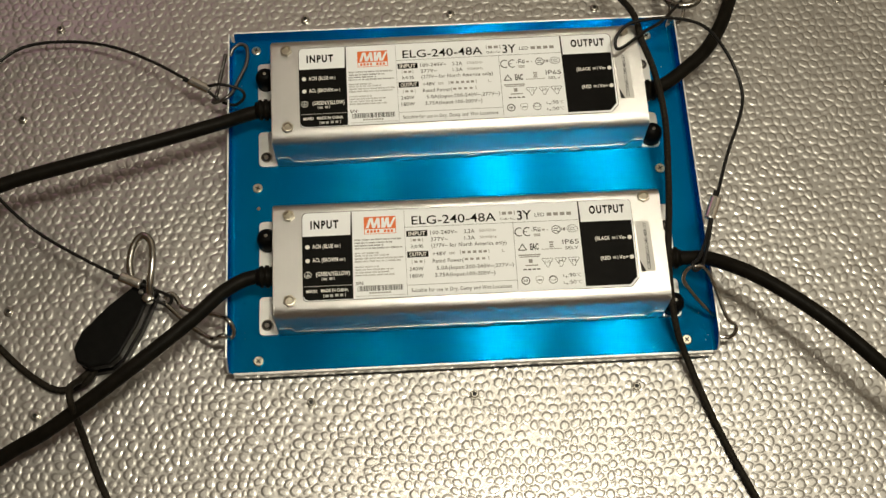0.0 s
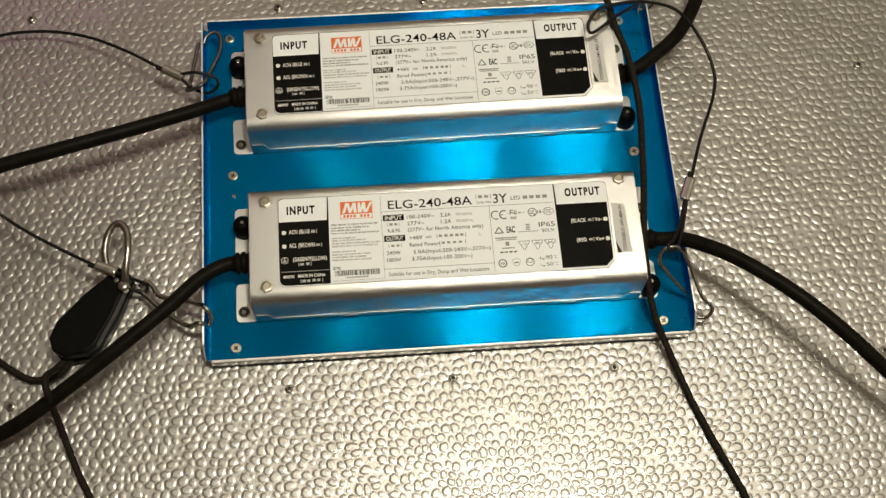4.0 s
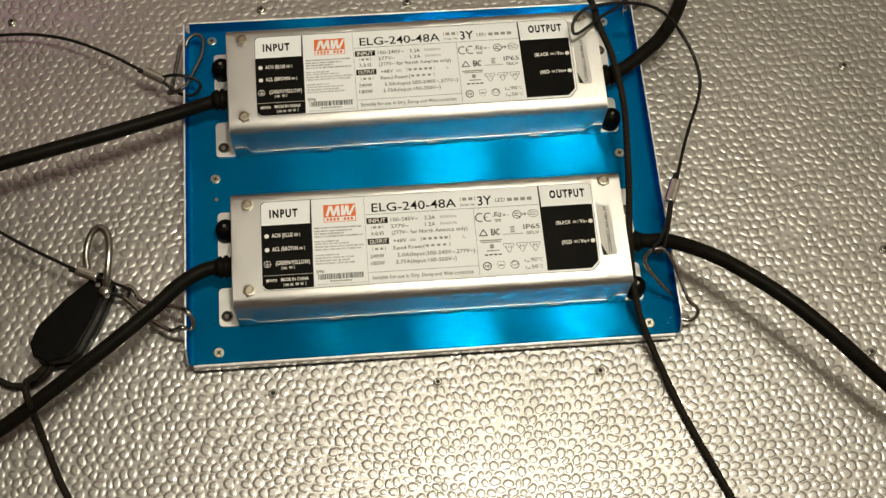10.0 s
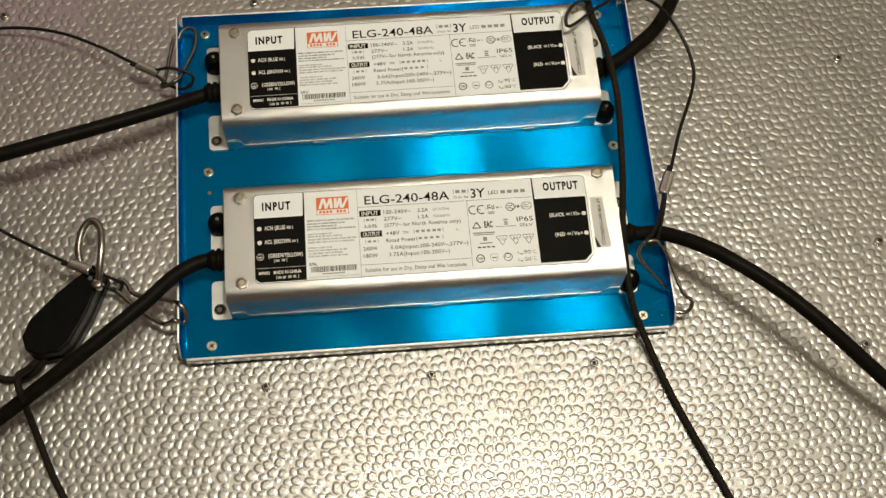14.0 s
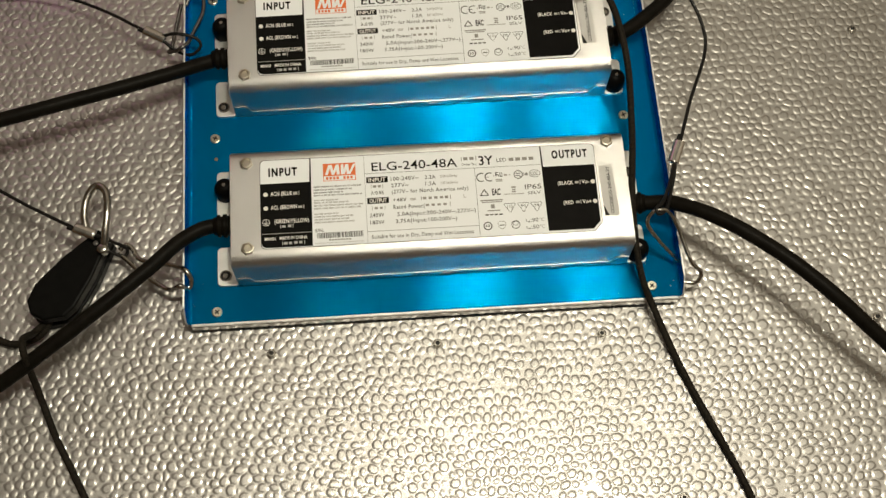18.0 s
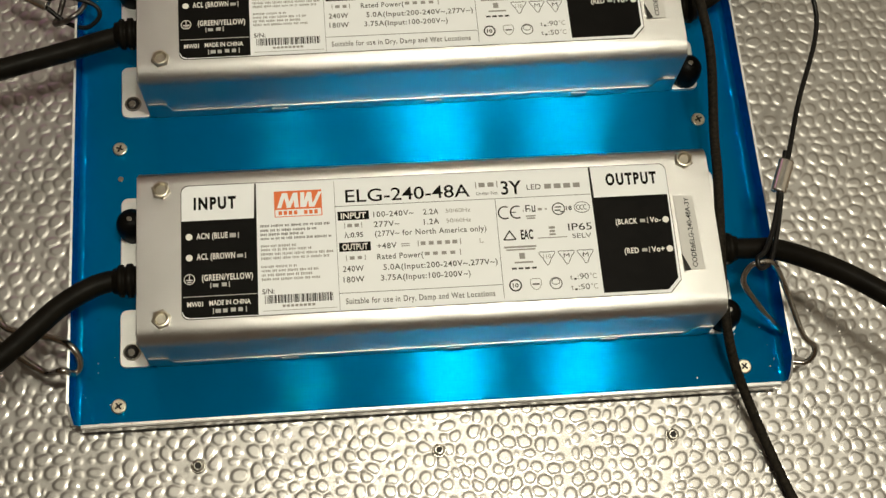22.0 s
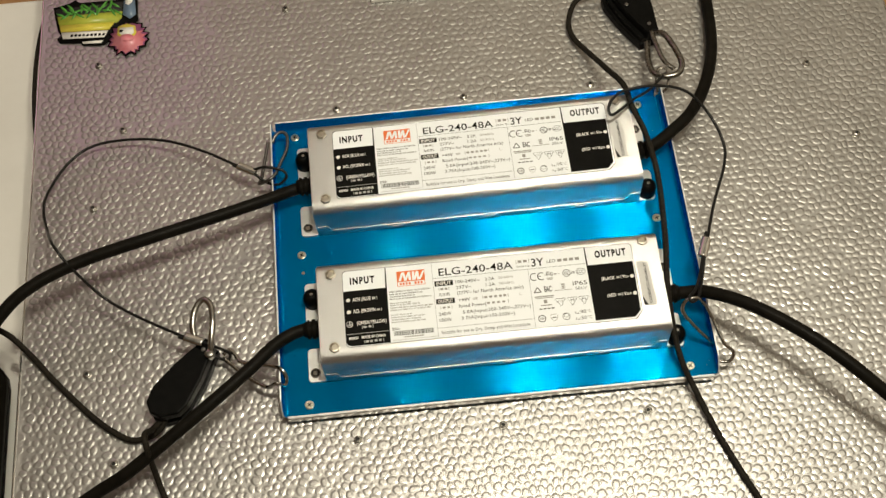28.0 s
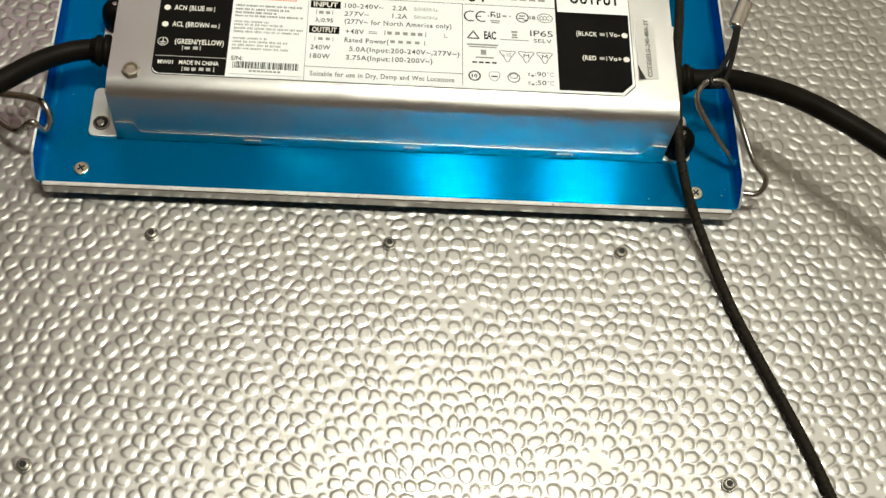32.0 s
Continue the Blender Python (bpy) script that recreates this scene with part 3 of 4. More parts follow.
def rating_label(unit):
    k = 0.001
    z = TALL + 0.0002
    sheet_points = rounded(-0.1025, 0.1018, -0.0288, 0.0285, 0.003)
    chamfer = [(0.1018, -0.0235), (0.0968, -0.0288)]
    sheet_points = [p for p in sheet_points if not (p[0] > 0.097 and p[1] < 0)] + []
    sheet_points = sheet_points + chamfer[::-1]
    label = part("rating_label", prism(sheet_points, TALL - 0.0001, z), M_LABEL, unit, "cream printed rating label with black and orange print")
    rim = [(x * 1.003, y * 1.012) for x, y in sheet_points]
    part("label_border", prism(rim, TALL - 0.0001, z - 0.00008), M_GREY, unit)
    z1, z2 = z + 0.00008, z + 0.00016
    # input end
    part("input_block", prism([(-0.1025, 0.0130), (-0.0730, 0.0130), (-0.0725, 0.0283), (-0.0718, 0.0283), (-0.0722, -0.0285), (-0.0995, -0.0285), (-0.1015, -0.0275), (-0.1025, -0.0255)], z - 0.00005, z1), M_INK, label)
    words("INPUT", -0.0975, -0.0802, 0.0205, 0.0050, M_INK, label, z1, 0.045, space=1.28)
    for y in (0.006, -0.003):
        part("dot", disc(-0.0995, y, z1 - 0.00003, z2, 0.0014, 20), M_WHITE, label)
    words("ACN (BLUE", -0.0965, -0.0838, 0.0062, 0.0025, M_WHITE, label, z2, 0.025, space=1.1)
    words("ACL (BROWN", -0.0965, -0.0810, -0.0027, 0.0025, M_WHITE, label, z2, 0.025, space=1.1)
    words("(GREEN/YELLOW)", -0.0945, -0.0740, -0.0118, 0.0025, M_WHITE, label, z2, 0.025, space=1.1)
    words("MW01", -0.1005, -0.0942, -0.0228, 0.0020, M_WHITE, label, z2, 0.02)
    words("MADE IN CHINA", -0.0917, -0.0752, -0.0226, 0.0020, M_WHITE, label, z2, 0.02)
    bars([(-0.083, -0.0805, 0.006, 0.0018), (-0.0797, -0.0793, 0.006, 0.0026), (-0.0802, -0.0778, -0.003, 0.0014), (-0.077, -0.0766, -0.003, 0.0026), (-0.0912, -0.0908, -0.0152, 0.0024),
          (-0.0902, -0.0880, -0.0152, 0.0014), (-0.0866, -0.0846, -0.0150, 0.0016), (-0.0838, -0.0834, -0.0150, 0.0024), (-0.1020, -0.0724, -0.0196, 0.0003),
          (-0.0903, -0.0899, -0.0260, 0.0024), (-0.0893, -0.0871, -0.026, 0.0016), (-0.0863, -0.0845, -0.026, 0.0016), (-0.0832, -0.0812, -0.0258, 0.0016), (-0.0802, -0.0784, -0.0258, 0.0016), (-0.0772, -0.0768, -0.0258, 0.0024)], M_DIM, label, z2)
    outline(arc(-0.0995, -0.0122, 0.0021), 0.0003, M_WHITE, label, z2, "earth_sign")
    bars([(-0.1009, -0.0981, -0.0125, 0.00035), (-0.1003, -0.0987, -0.0133, 0.00035), (-0.09965, -0.09935, -0.0113, 0.002)], M_WHITE, label, z2, "earth_sign")
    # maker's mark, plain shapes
    part("mark_block", box(-0.0645, -0.0448, 0.0128, 0.0243, z - 0.00005, z1), M_ORANGE, label, "orange maker's mark")
    part("mark_strip", box(-0.0641, -0.0452, 0.0131, 0.0160, z1 - 0.00005, z2), M_LABEL, label)
    def stroke(x0, x1, w):
        return prism([(x0, 0.0168), (x0 + w, 0.0168), (x1 + w, 0.0234), (x1, 0.0234)], z1 - 0.00005, z2)

    for x0, x1, w in ((-0.0634, -0.0612, 0.0017), (-0.0594, -0.0606, 0.0016), (-0.0594, -0.0566, 0.0016), (-0.0562, -0.0566, 0.0018), (-0.0538, -0.0536, 0.0017), (-0.0530, -0.0508, 0.0016), (-0.0502, -0.0506, 0.0016), (-0.0494, -0.0462, 0.0015)):
        part("mark_stroke", stroke(x0, x1, w), M_LABEL, label)
    bars([(-0.0628 + 0.0021 * i, -0.0628 + 0.0021 * i + 0.0014, 0.01455, 0.0017) for i in range(8) if i != 4], M_ORANGE, label, z2 + 0.00006, "mark_letters")
    # fine print
    rng = random.Random(5)
    for y, x1, mat in ((0.0092, -0.0405, M_SMALL), (0.0072, -0.0475, M_SMALL), (0.0054, -0.0530, M_SMALL), (0.0036, -0.0415, M_SMALL), (0.0004, -0.0545, M_PALE), (-0.0012, -0.050, M_PALE), (-0.0031, -0.0410, M_PALE), (-0.0049, -0.0410, M_PALE),
                       (-0.0085, -0.055, M_PALE), (-0.0103, -0.046, M_PALE), (-0.0121, -0.049, M_PALE), (-0.0139, -0.0465, M_PALE)):
        x, runs = -0.0705, []
        while x < x1 - 0.001:
            for k in range(rng.randint(2, 8)):
                w = rng.uniform(0.00028, 0.00050)
                if x + w < x1:
                    runs.append((x, x + w, y, rng.uniform(0.0008, 0.0012)))
                x += w + 0.00026
            x += 0.0006
        bars(runs, mat, label, z1)
    words("S/N:", -0.0705, -0.0655, -0.0190, 0.0021, M_INK, label, z1, 0.01)
    x, runs = -0.0695, []
    while x < -0.042:
        w = rng.choice((0.0002, 0.0003, 0.0005, 0.0007))
        runs.append((x, x + w, -0.0224, 0.0035))
        x += w + rng.choice((0.0002, 0.0003, 0.0005))
    bars(runs, M_GREY, label, z1, "bar_code")
    bars([(-0.0625 + i * 0.0017, -0.0613 + i * 0.0017, -0.0254, 0.0010) for i in range(8)] + [(-0.0705, -0.0405, -0.0272, 0.0002)], M_PALE, label, z1)
    # middle block
    bars([(-0.03955, -0.0394, -0.0005, 0.056), (-0.0394, 0.0685, 0.0163, 0.0002), (-0.0394, 0.0275, -0.0215, 0.0002), (0.0275, 0.0277, -0.0055, 0.0435)], M_GREY, label, z1, "ruled_line")
    words("ELG-240-48A", -0.0350, 0.0172, 0.0207, 0.0056, M_INK, label, z1, 0.006)
    words("3Y", 0.0305, 0.0393, 0.0210, 0.0060, M_INK, label, z1, 0.012)
    words("Order No.", 0.0198, 0.0293, 0.0190, 0.0015, M_GREY, label, z1)
    words("LED", 0.0415, 0.0475, 0.0208, 0.0024, M_GREY, label, z1)
    bars([(0.0198, 0.0202, 0.0228, 0.003), (0.0212, 0.0238, 0.0228, 0.002), (0.025, 0.0276, 0.0228, 0.0019), (0.0288, 0.0292, 0.0228, 0.003)] + [(0.0490 + 0.0041 * i, 0.0519 + 0.0041 * i, 0.0208, 0.0021) for i in range(4)], M_PALE, label, z1)
    for y0, text in ((0.0119, "INPUT"), (-0.0018, "OUTPUT")):
        part("heading_block", box(-0.0386, -0.0256, y0 - 0.0019, y0 + 0.0020, z - 0.00005, z1), M_INK, label)
        words(text, -0.0373, -0.0268, y0, 0.0026, M_WHITE, label, z2, 0.02)
    for text, x0, x1, y in (("100-240V~", -0.0238, -0.0070, 0.0120), ("2.2A", -0.0030, 0.0034, 0.0120), ("277V~", -0.0238, -0.0132, 0.0076), ("1.2A", -0.0030, 0.0034, 0.0076), ("(277V~ for North America only)", -0.0236, 0.0228, 0.0034),
                            ("+48V", -0.0230, -0.0150, -0.0020), ("Rated Power(", -0.0232, -0.0042, -0.0066), ("240W", -0.0375, -0.0290, -0.0112), ("180W", -0.0375, -0.0290, -0.0158), ("5.0A(Input:200-240V~,277V~)", -0.0210, 0.0262, -0.0113),
                            ("3.75A(Input:100-200V~)", -0.0222, 0.0146, -0.0158), ("Suitable for use in Dry, Damp and Wet Locations", -0.0370, 0.0240, -0.0250)):
        words(text, x0, x1, y, 0.0024, M_SPEC, label, z1, 0.012, space=1.12)
    words("λ:0.95", -0.0362, -0.0285, 0.0034, 0.0022, M_GREY, label, z1, 0.01)
    for y in (0.0120, 0.0076):
        words("50/60Hz", 0.0064, 0.0168, y, 0.0018, M_PALE, label, z1)
    bars([(-0.036, -0.0357, 0.0076, 0.0024), (-0.0348, -0.0328, 0.0076, 0.0015), (-0.0318, -0.0300, 0.0076, 0.0015), (-0.0290, -0.0287, 0.0076, 0.0024), 
          (-0.036, -0.0357, -0.0066, 0.0024), (-0.0345, -0.0325, -0.0066, 0.0014), (-0.0312, -0.0295, -0.0066, 0.0014), (-0.0283, -0.028, -0.0066, 0.0024), (-0.0130, -0.0095, -0.0016, 0.0004), (-0.0130, -0.0095, -0.0025, 0.0004),
          (-0.0062, -0.0058, -0.0018, 0.0026), (-0.0050, -0.0030, -0.0018, 0.0016), (-0.0016, 0.0004, -0.0018, 0.0016), (0.0018, 0.0038, -0.0018, 0.0016), (0.0052, 0.0072, -0.0018, 0.0016), (0.0082, 0.0102, -0.0018, 0.0016), (0.0114, 0.0118, -0.0018, 0.0026),
          (-0.0036, -0.0016, -0.0064, 0.0014), (-0.0002, 0.0018, -0.0064, 0.0014), (0.0034, 0.0054, -0.0064, 0.0014), (0.0070, 0.0090, -0.0064, 0.0014), (0.0110, 0.0114, -0.0064, 0.0026), (0.0196, 0.0199, -0.0018, 0.0020), (0.0199, 0.0212, -0.0027, 0.0003)], M_PALE, label, z1)
    # approval marks
    part("conformity_mark", joined(tube([(x, y, z1) for x, y in arc(0.0312, 0.0098, 0.0027, 14, 60, 300)], 0.0003, 0.0006, 4, flat=0.1), tube([(x, y, z1) for x, y in arc(0.0363, 0.0098, 0.0027, 14, 60, 300)], 0.0003, 0.0006, 4, flat=0.1), box(0.0338, 0.0358, 0.0096, 0.0100, z, z1)), M_INK, label)
    bars([(0.0400, 0.0405, 0.0112, 0.0030), (0.0405, 0.0420, 0.0125, 0.0005), (0.0405, 0.0418, 0.0110, 0.0005), (0.0417, 0.0421, 0.0104, 0.0012), (0.0427, 0.0431, 0.0110, 0.0028), (0.0431, 0.0440, 0.0098, 0.0005), (0.0438, 0.0442, 0.0110, 0.0028)], M_INK, label, z1, "approval_mark")
    bars([(0.0388, 0.0392, 0.0103, 0.0010), (0.0398, 0.0440, 0.0078, 0.0006), (0.0402, 0.0438, 0.0068, 0.0006), (0.0452, 0.0470, 0.0106, 0.0010), (0.0482, 0.0490, 0.0106, 0.0006)], M_PALE, label, z1)
    outline(arc(0.0540, 0.0104, 0.0026, 20), 0.0005, M_GREY, label, z1, "approval_mark")
    bars([(0.0525, 0.0552, 0.0112, 0.0005), (0.0522, 0.0548, 0.0098, 0.0005), (0.0545, 0.0562, 0.0090, 0.0005)], M_INK, label, z1, "approval_mark")
    words("18", 0.0572, 0.0597, 0.0105, 0.0018, M_INK, label, z1, 0.02)
    outline([(0.0640 + 0.0033 * math.cos(a / 3), 0.0106 + 0.0024 * math.sin(a / 3)) for a in range(19)], 0.0003, M_GREY, label, z1, "approval_mark")
    for i in range(3):
        part("approval_mark", tube([(x, y, z1) for x, y in arc(0.0626 + 0.0015 * i, 0.0106, 0.0010, 8, 70, 290)], 0.00015, 0.0005, 4, flat=0.1), M_GREY, label)
    part("recycling_mark", tube([(0.0298, -0.0022, z1), (0.0299, -0.0020, z1), (0.0322, 0.0014, z1), (0.0324, 0.0014, z1), (0.0346, -0.0020, z1), (0.0347, -0.0022, z1), (0.0323, -0.0023, z1)], 0.0003, 0.0006, 4, flat=0.1, closed=True), M_GREY, label)
    words("EAC", 0.0370, 0.0422, -0.0003, 0.0040, M_INK, label, z1, 0.03)
    bars([(0.0490, 0.0516, 0.0022, 0.0010), (0.0492, 0.0514, 0.0006, 0.0010), (0.0490, 0.0516, -0.0008, 0.0008), (0.0440, 0.0564, -0.0022, 0.0004), (0.0295, 0.0430, -0.0056, 0.0008), (0.0302, 0.0424, -0.0068, 0.0006), (0.0355, 0.0378, -0.0096, 0.0026), (0.0332, 0.0410, -0.0124, 0.0007)], M_PALE, label, z1)
    words("IP65", 0.0572, 0.0672, 0.0020, 0.0031, M_INK, label, z1)
    words("SELV", 0.0586, 0.0666, -0.0020, 0.0020, M_GREY, label, z1)
    bars([(0.0318 + 0.0028 * i, 0.0338 + 0.0028 * i, -0.0150, 0.0008) for i in range(4)], M_GREY, label, z1)
    for x, text in ((0.0470, "110"), (0.0552, "M"), (0.0632, "M")):
        outline([(x - 0.0034, -0.0085), (x, -0.0085), (x + 0.0034, -0.0085), (x + 0.0017, -0.0114), (x, -0.0143), (x - 0.0017, -0.0114)], 0.0003, M_GREY, label, z1, "class_sign")
        words(text, x - 0.0012 - 0.0004 * (len(text) > 1), x + 0.0012 + 0.0004 * (len(text) > 1), -0.0104, 0.0019, M_INK if text == "M" else M_PALE, label, z1)
    outline(arc(0.0327, -0.0222, 0.0024), 0.0006, M_INK, label, z1, "period_sign")
    words("10", 0.0315, 0.0339, -0.0222, 0.0017, M_INK, label, z1, 0.02)
    outline([(0.0391, -0.0200), (0.0412, -0.0198), (0.0433, -0.0200), (0.0432, -0.0228), (0.0412, -0.0246), (0.0392, -0.0228)], 0.0003, M_PALE, label, z1, "approval_mark")
    bars([(0.0398, 0.0426, -0.0221, 0.0006)], M_GREY, label, z1)
    outline(arc(0.0495, -0.0222, 0.0025), 0.0004, M_GREY, label, z1, "class_sign")
    outline([(0.0483, -0.0204), (0.0507, -0.0204), (0.0509, -0.0224), (0.0481, -0.0224)], 0.0003, M_GREY, label, z1, "class_sign")
    for y, text in ((-0.0198, ":90"), (-0.0243, ":50")):
        words("t", 0.0556, 0.0566, y, 0.0022, M_GREY, label, z1)
        bars([(0.0572, 0.0582, y - 0.0010, 0.0008)], M_GREY, label, z1)
        words(text, 0.0588, 0.0634, y, 0.0024, M_GREY, label, z1)
        words("°C", 0.0640, 0.0668, y, 0.0022, M_PALE, label, z1)
    # output end
    part("output_block", prism([(0.0693, 0.0285), (0.0685, 0.0285), (0.0690, -0.0275), (0.0962, -0.0275), (0.1008, -0.0228), (0.1012, 0.0146), (0.0697, 0.0146)][::-1], z - 0.00005, z1), M_INK, label)
    words("OUTPUT", 0.0755, 0.0975, 0.0225, 0.0050, M_INK, label, z1, 0.045, space=1.28)
    for y in (0.0032, -0.0098):
        part("dot", disc(0.0990, y, z1 - 0.00003, z2, 0.0014, 20), M_WHITE, label)
    words("(BLACK", 0.0775, 0.0868, 0.0032, 0.0023, M_WHITE, label, z2, 0.025, space=1.1)
    words("Vo-", 0.0922, 0.0968, 0.0034, 0.0023, M_WHITE, label, z2, 0.025, space=1.1)
    words("(RED", 0.0797, 0.0858, -0.0098, 0.0023, M_WHITE, label, z2, 0.025, space=1.1)
    words("Vo+", 0.0912, 0.0968, -0.0097, 0.0023, M_WHITE, label, z2, 0.025, space=1.1)
    bars([(0.0880, 0.0902, 0.0032, 0.0014), (0.0910, 0.0914, 0.0032, 0.0026), (0.0872, 0.0894, -0.0098, 0.0014), (0.0901, 0.0905, -0.0098, 0.0026)], M_DIM, label, z2)
    tape = part("code_sticker", prism([(0.1040, -0.0195), (0.1128, -0.0198), (0.1118, 0.0135), (0.1035, 0.0135)], z - 0.00005, z + 0.00022), M_TAPE, unit, "clear sticker with a small black code, one corner lifting")
    words("CODE#ELG-240-48A-3Y", 0.1088 - 0.0155, 0.1088 + 0.0155, -0.0030, 0.0020, M_INK, tape, z + 0.0003, 0.01, turn=1.0)
    fold = bmesh.new()
    fold.faces.new([fold.verts.new(c) for c in ((0.1036, -0.0120, z + 0.0003), (0.1040, -0.0200, z + 0.0012), (0.1068, -0.0198, z + 0.0005))])
    part("lifted_corner", fold, M_GREY, tape)
    return label


def gland(s, y):
    """Ribbed rubber strain relief on the end of the case."""
    rings = [(0.1200, 0.0072), (0.1228, 0.0072), (0.1232, 0.0060), (0.1246, 0.0060), (0.1250, 0.0072), (0.1270, 0.0072), (0.1274, 0.0060), (0.1286, 0.0060), (0.1290, 0.0070), (0.1306, 0.0068), (0.1309, 0.0058), (0.1330, 0.0054)]
    bm = bmesh.new()
    loops = [[bm.verts.new((s * x, y + r * math.cos(a * math.pi / 9), 0.019 + r * math.sin(a * math.pi / 9))) for a in range(18)] for x, r in rings]
    for p, q in zip(loops, loops[1:]):
        for i in range(18):
            bm.faces.new((p[i], p[(i + 1) % 18], q[(i + 1) % 18], q[i]))
    bm.faces.new(loops[-1])
    bmesh.ops.recalc_face_normals(bm, faces=bm.faces[:])
    return bm


def cap_plug(x, y):
    """Black domed rubber plug with a small metal centre."""
    bm = bmesh.new()
    prof = [(0.0066, 0.002), (0.0068, 0.008), (0.0062, 0.0115), (0.0048, 0.0140), (0.0026, 0.0152), (0.0012, 0.0154)]
    loops = [[bm.verts.new((x + r * math.cos(a * math.pi / 10), y + r * math.sin(a * math.pi / 10), z)) for a in range(20)] for r, z in prof]
    for p, q in zip(loops, loops[1:]):
        for i in range(20):
            bm.faces.new((p[i], p[(i + 1) % 20], q[(i + 1) % 20], q[i]))
    bm.faces.new(loops[-1])
    bmesh.ops.recalc_face_normals(bm, faces=bm.faces[:])
    return bm


def power_supply():
    unit = thing("led_driver", "silver aluminium power supply with printed label, in the tray", "power supply", (0, 0, TZ), "power supplies in the tray")
    part("case", profile_case(LONG, WIDE, TALL, 0.0075), M_CASE, unit, "brushed silver aluminium cover", True).data.set_sharp_from_angle(angle=radians(35))
    for s in (-1, 1):
        for y0, y1 in ((-0.0385, -0.0130), (0.0035, 0.0385)):
            flange = part("flange", prism(rounded(min(s * 0.1195, s * 0.1335), max(s * 0.1195, s * 0.1335), y0, y1, 0.003), 0.0, 0.002, 0.0004), M_FLANGE, unit, "pale metal mounting flange")
            yy = -0.0318 if y0 < 0 else 0.0235
            if s * yy > 0:
                part("hole_shade", disc(s * 0.1283, yy, 0.002, 0.0022, 0.0032, 20), M_DARK, flange)
                part("rim", tube([(s * 0.1283 + 0.0033 * math.cos(a), yy + 0.0033 * math.sin(a), 0.0021) for a in (0, 1.05, 2.1, 3.14, 4.2, 5.24)], 0.0005, 0.0008, 6, closed=True), M_STEEL, flange)
                part("screw_head", disc(s * 0.1286, yy - 0.0002, 0.0022, 0.0030, 0.0019, 12, 0.0005), M_STEEL, flange)
            else:
                plug = part("rubber_plug", cap_plug(s * 0.1275, yy), M_PLASTIC, unit, "black domed rubber plug", True)
                part("pin", disc(s * 0.1275, yy, 0.0153, 0.0158, 0.0012, 12, 0.0002), M_STEEL, plug)
        part("strain_relief", gland(s, -0.0055), M_RUBBER, unit, "ribbed black rubber strain relief", True)
        part("end_plate", box(min(s * 0.1206, s * 0.1216), max(s * 0.1206, s * 0.1216), -0.0360, 0.0360, 0.0015, TALL - 0.0045, 0.0004, 1), M_FLANGE, unit)
    for xx, yy in ((-0.1107, 0.0271), (-0.1107, -0.0283), (0.1103, 0.0297)):
        part("hex_screw", dished_hex(xx, yy, TALL, random.uniform(0, 1)), M_HEX, unit, "hex head screw, dished on top")
    for x in (-0.062, 0.008, 0.076):
        for s in (-1, 1):
            part("clip_tab", box(x - 0.0038, x + 0.0038, min(s * 0.0372, s * 0.0390), max(s * 0.0372, s * 0.0390), 0.0018, 0.0042, 0.0003, 1), M_CASE, unit)
    for s in (-1, 1):
        part("skirt", skirt(s), M_CASE, unit, "stepped band along the foot of the cover")
    rating_label(unit)
    return unit


unit_a = power_supply()
unit_a.matrix_basis = pose(0.000, 0.1975, TZ, 0, 0, 0.6)
unit_b = copy_thing(unit_a, pose(0.0005, 0.0800, TZ))


def cable(unit, points, label):
    """A rubber cable from the strain relief of a power supply."""
    ob = part("cable", tube(points, 0.0046, 0.006, 14), M_RUBBER, unit, label, True)
    ob.matrix_parent_inverse = unit.matrix_basis.inverted()
    return ob


GZ = TZ + 0.019
cable(unit_a, [(-0.128, 0.1905, GZ), (-0.138, 0.188, GZ), (-0.153, 0.181, 0.033), (-0.193, 0.166, 0.040), (-0.237, 0.152, 0.045), (-0.285, 0.139, 0.045), (-0.321, 0.123, 0.045), (-0.345, 0.104, 0.040), (-0.372, 0.070, 0.026), (-0.41, 0.01, 0.006), (-0.45, -0.06, -0.008)], "thick black rubber mains cable")
cable(unit_b, [(-0.128, 0.0745, GZ), (-0.138, 0.0735, GZ + 0.001), (-0.153, 0.064, 0.033), (-0.169, 0.048, 0.036), (-0.196, 0.026, 0.036), (-0.228, 0.004, 0.030), (-0.259, -0.015, 0.022), (-0.284, -0.026, 0.015), (-0.33, -0.055, 0.010), (-0.37, -0.09, 0.003), (-0.43, -0.15, -0.008)], "thick black rubber mains cable")
cable(unit_a, [(0.128, 0.1925, GZ), (0.138, 0.1975, GZ), (0.150, 0.206, 0.029), (0.170, 0.224, 0.027), (0.188, 0.254, 0.021), (0.201, 0.292, 0.013), (0.207, 0.341, 0.007), (0.207, 0.39, 0.0058), (0.197, 0.44, 0.0058), (0.18, 0.485, 0.006), (0.165, 0.53, -0.02), (0.15, 0.60, -0.0545), (0.10, 0.75, -0.0545)], "thick black rubber output cable curving over the panel")
cable(unit_b, [(0.128, 0.0745, GZ), (0.138, 0.0735, GZ + 0.002), (0.150, 0.0705, 0.036), (0.171, 0.057, 0.045), (0.192, 0.040, 0.050), (0.214, 0.020, 0.052), (0.235, -0.001, 0.050), (0.252, -0.018, 0.045), (0.290, -0.055, 0.032), (0.335, -0.098, 0.014), (0.375, -0.14, -0.012), (0.44, -0.22, -0.0545), (0.6, -0.35, -0.0545)], "thick black rubber output cable arching off the panel")


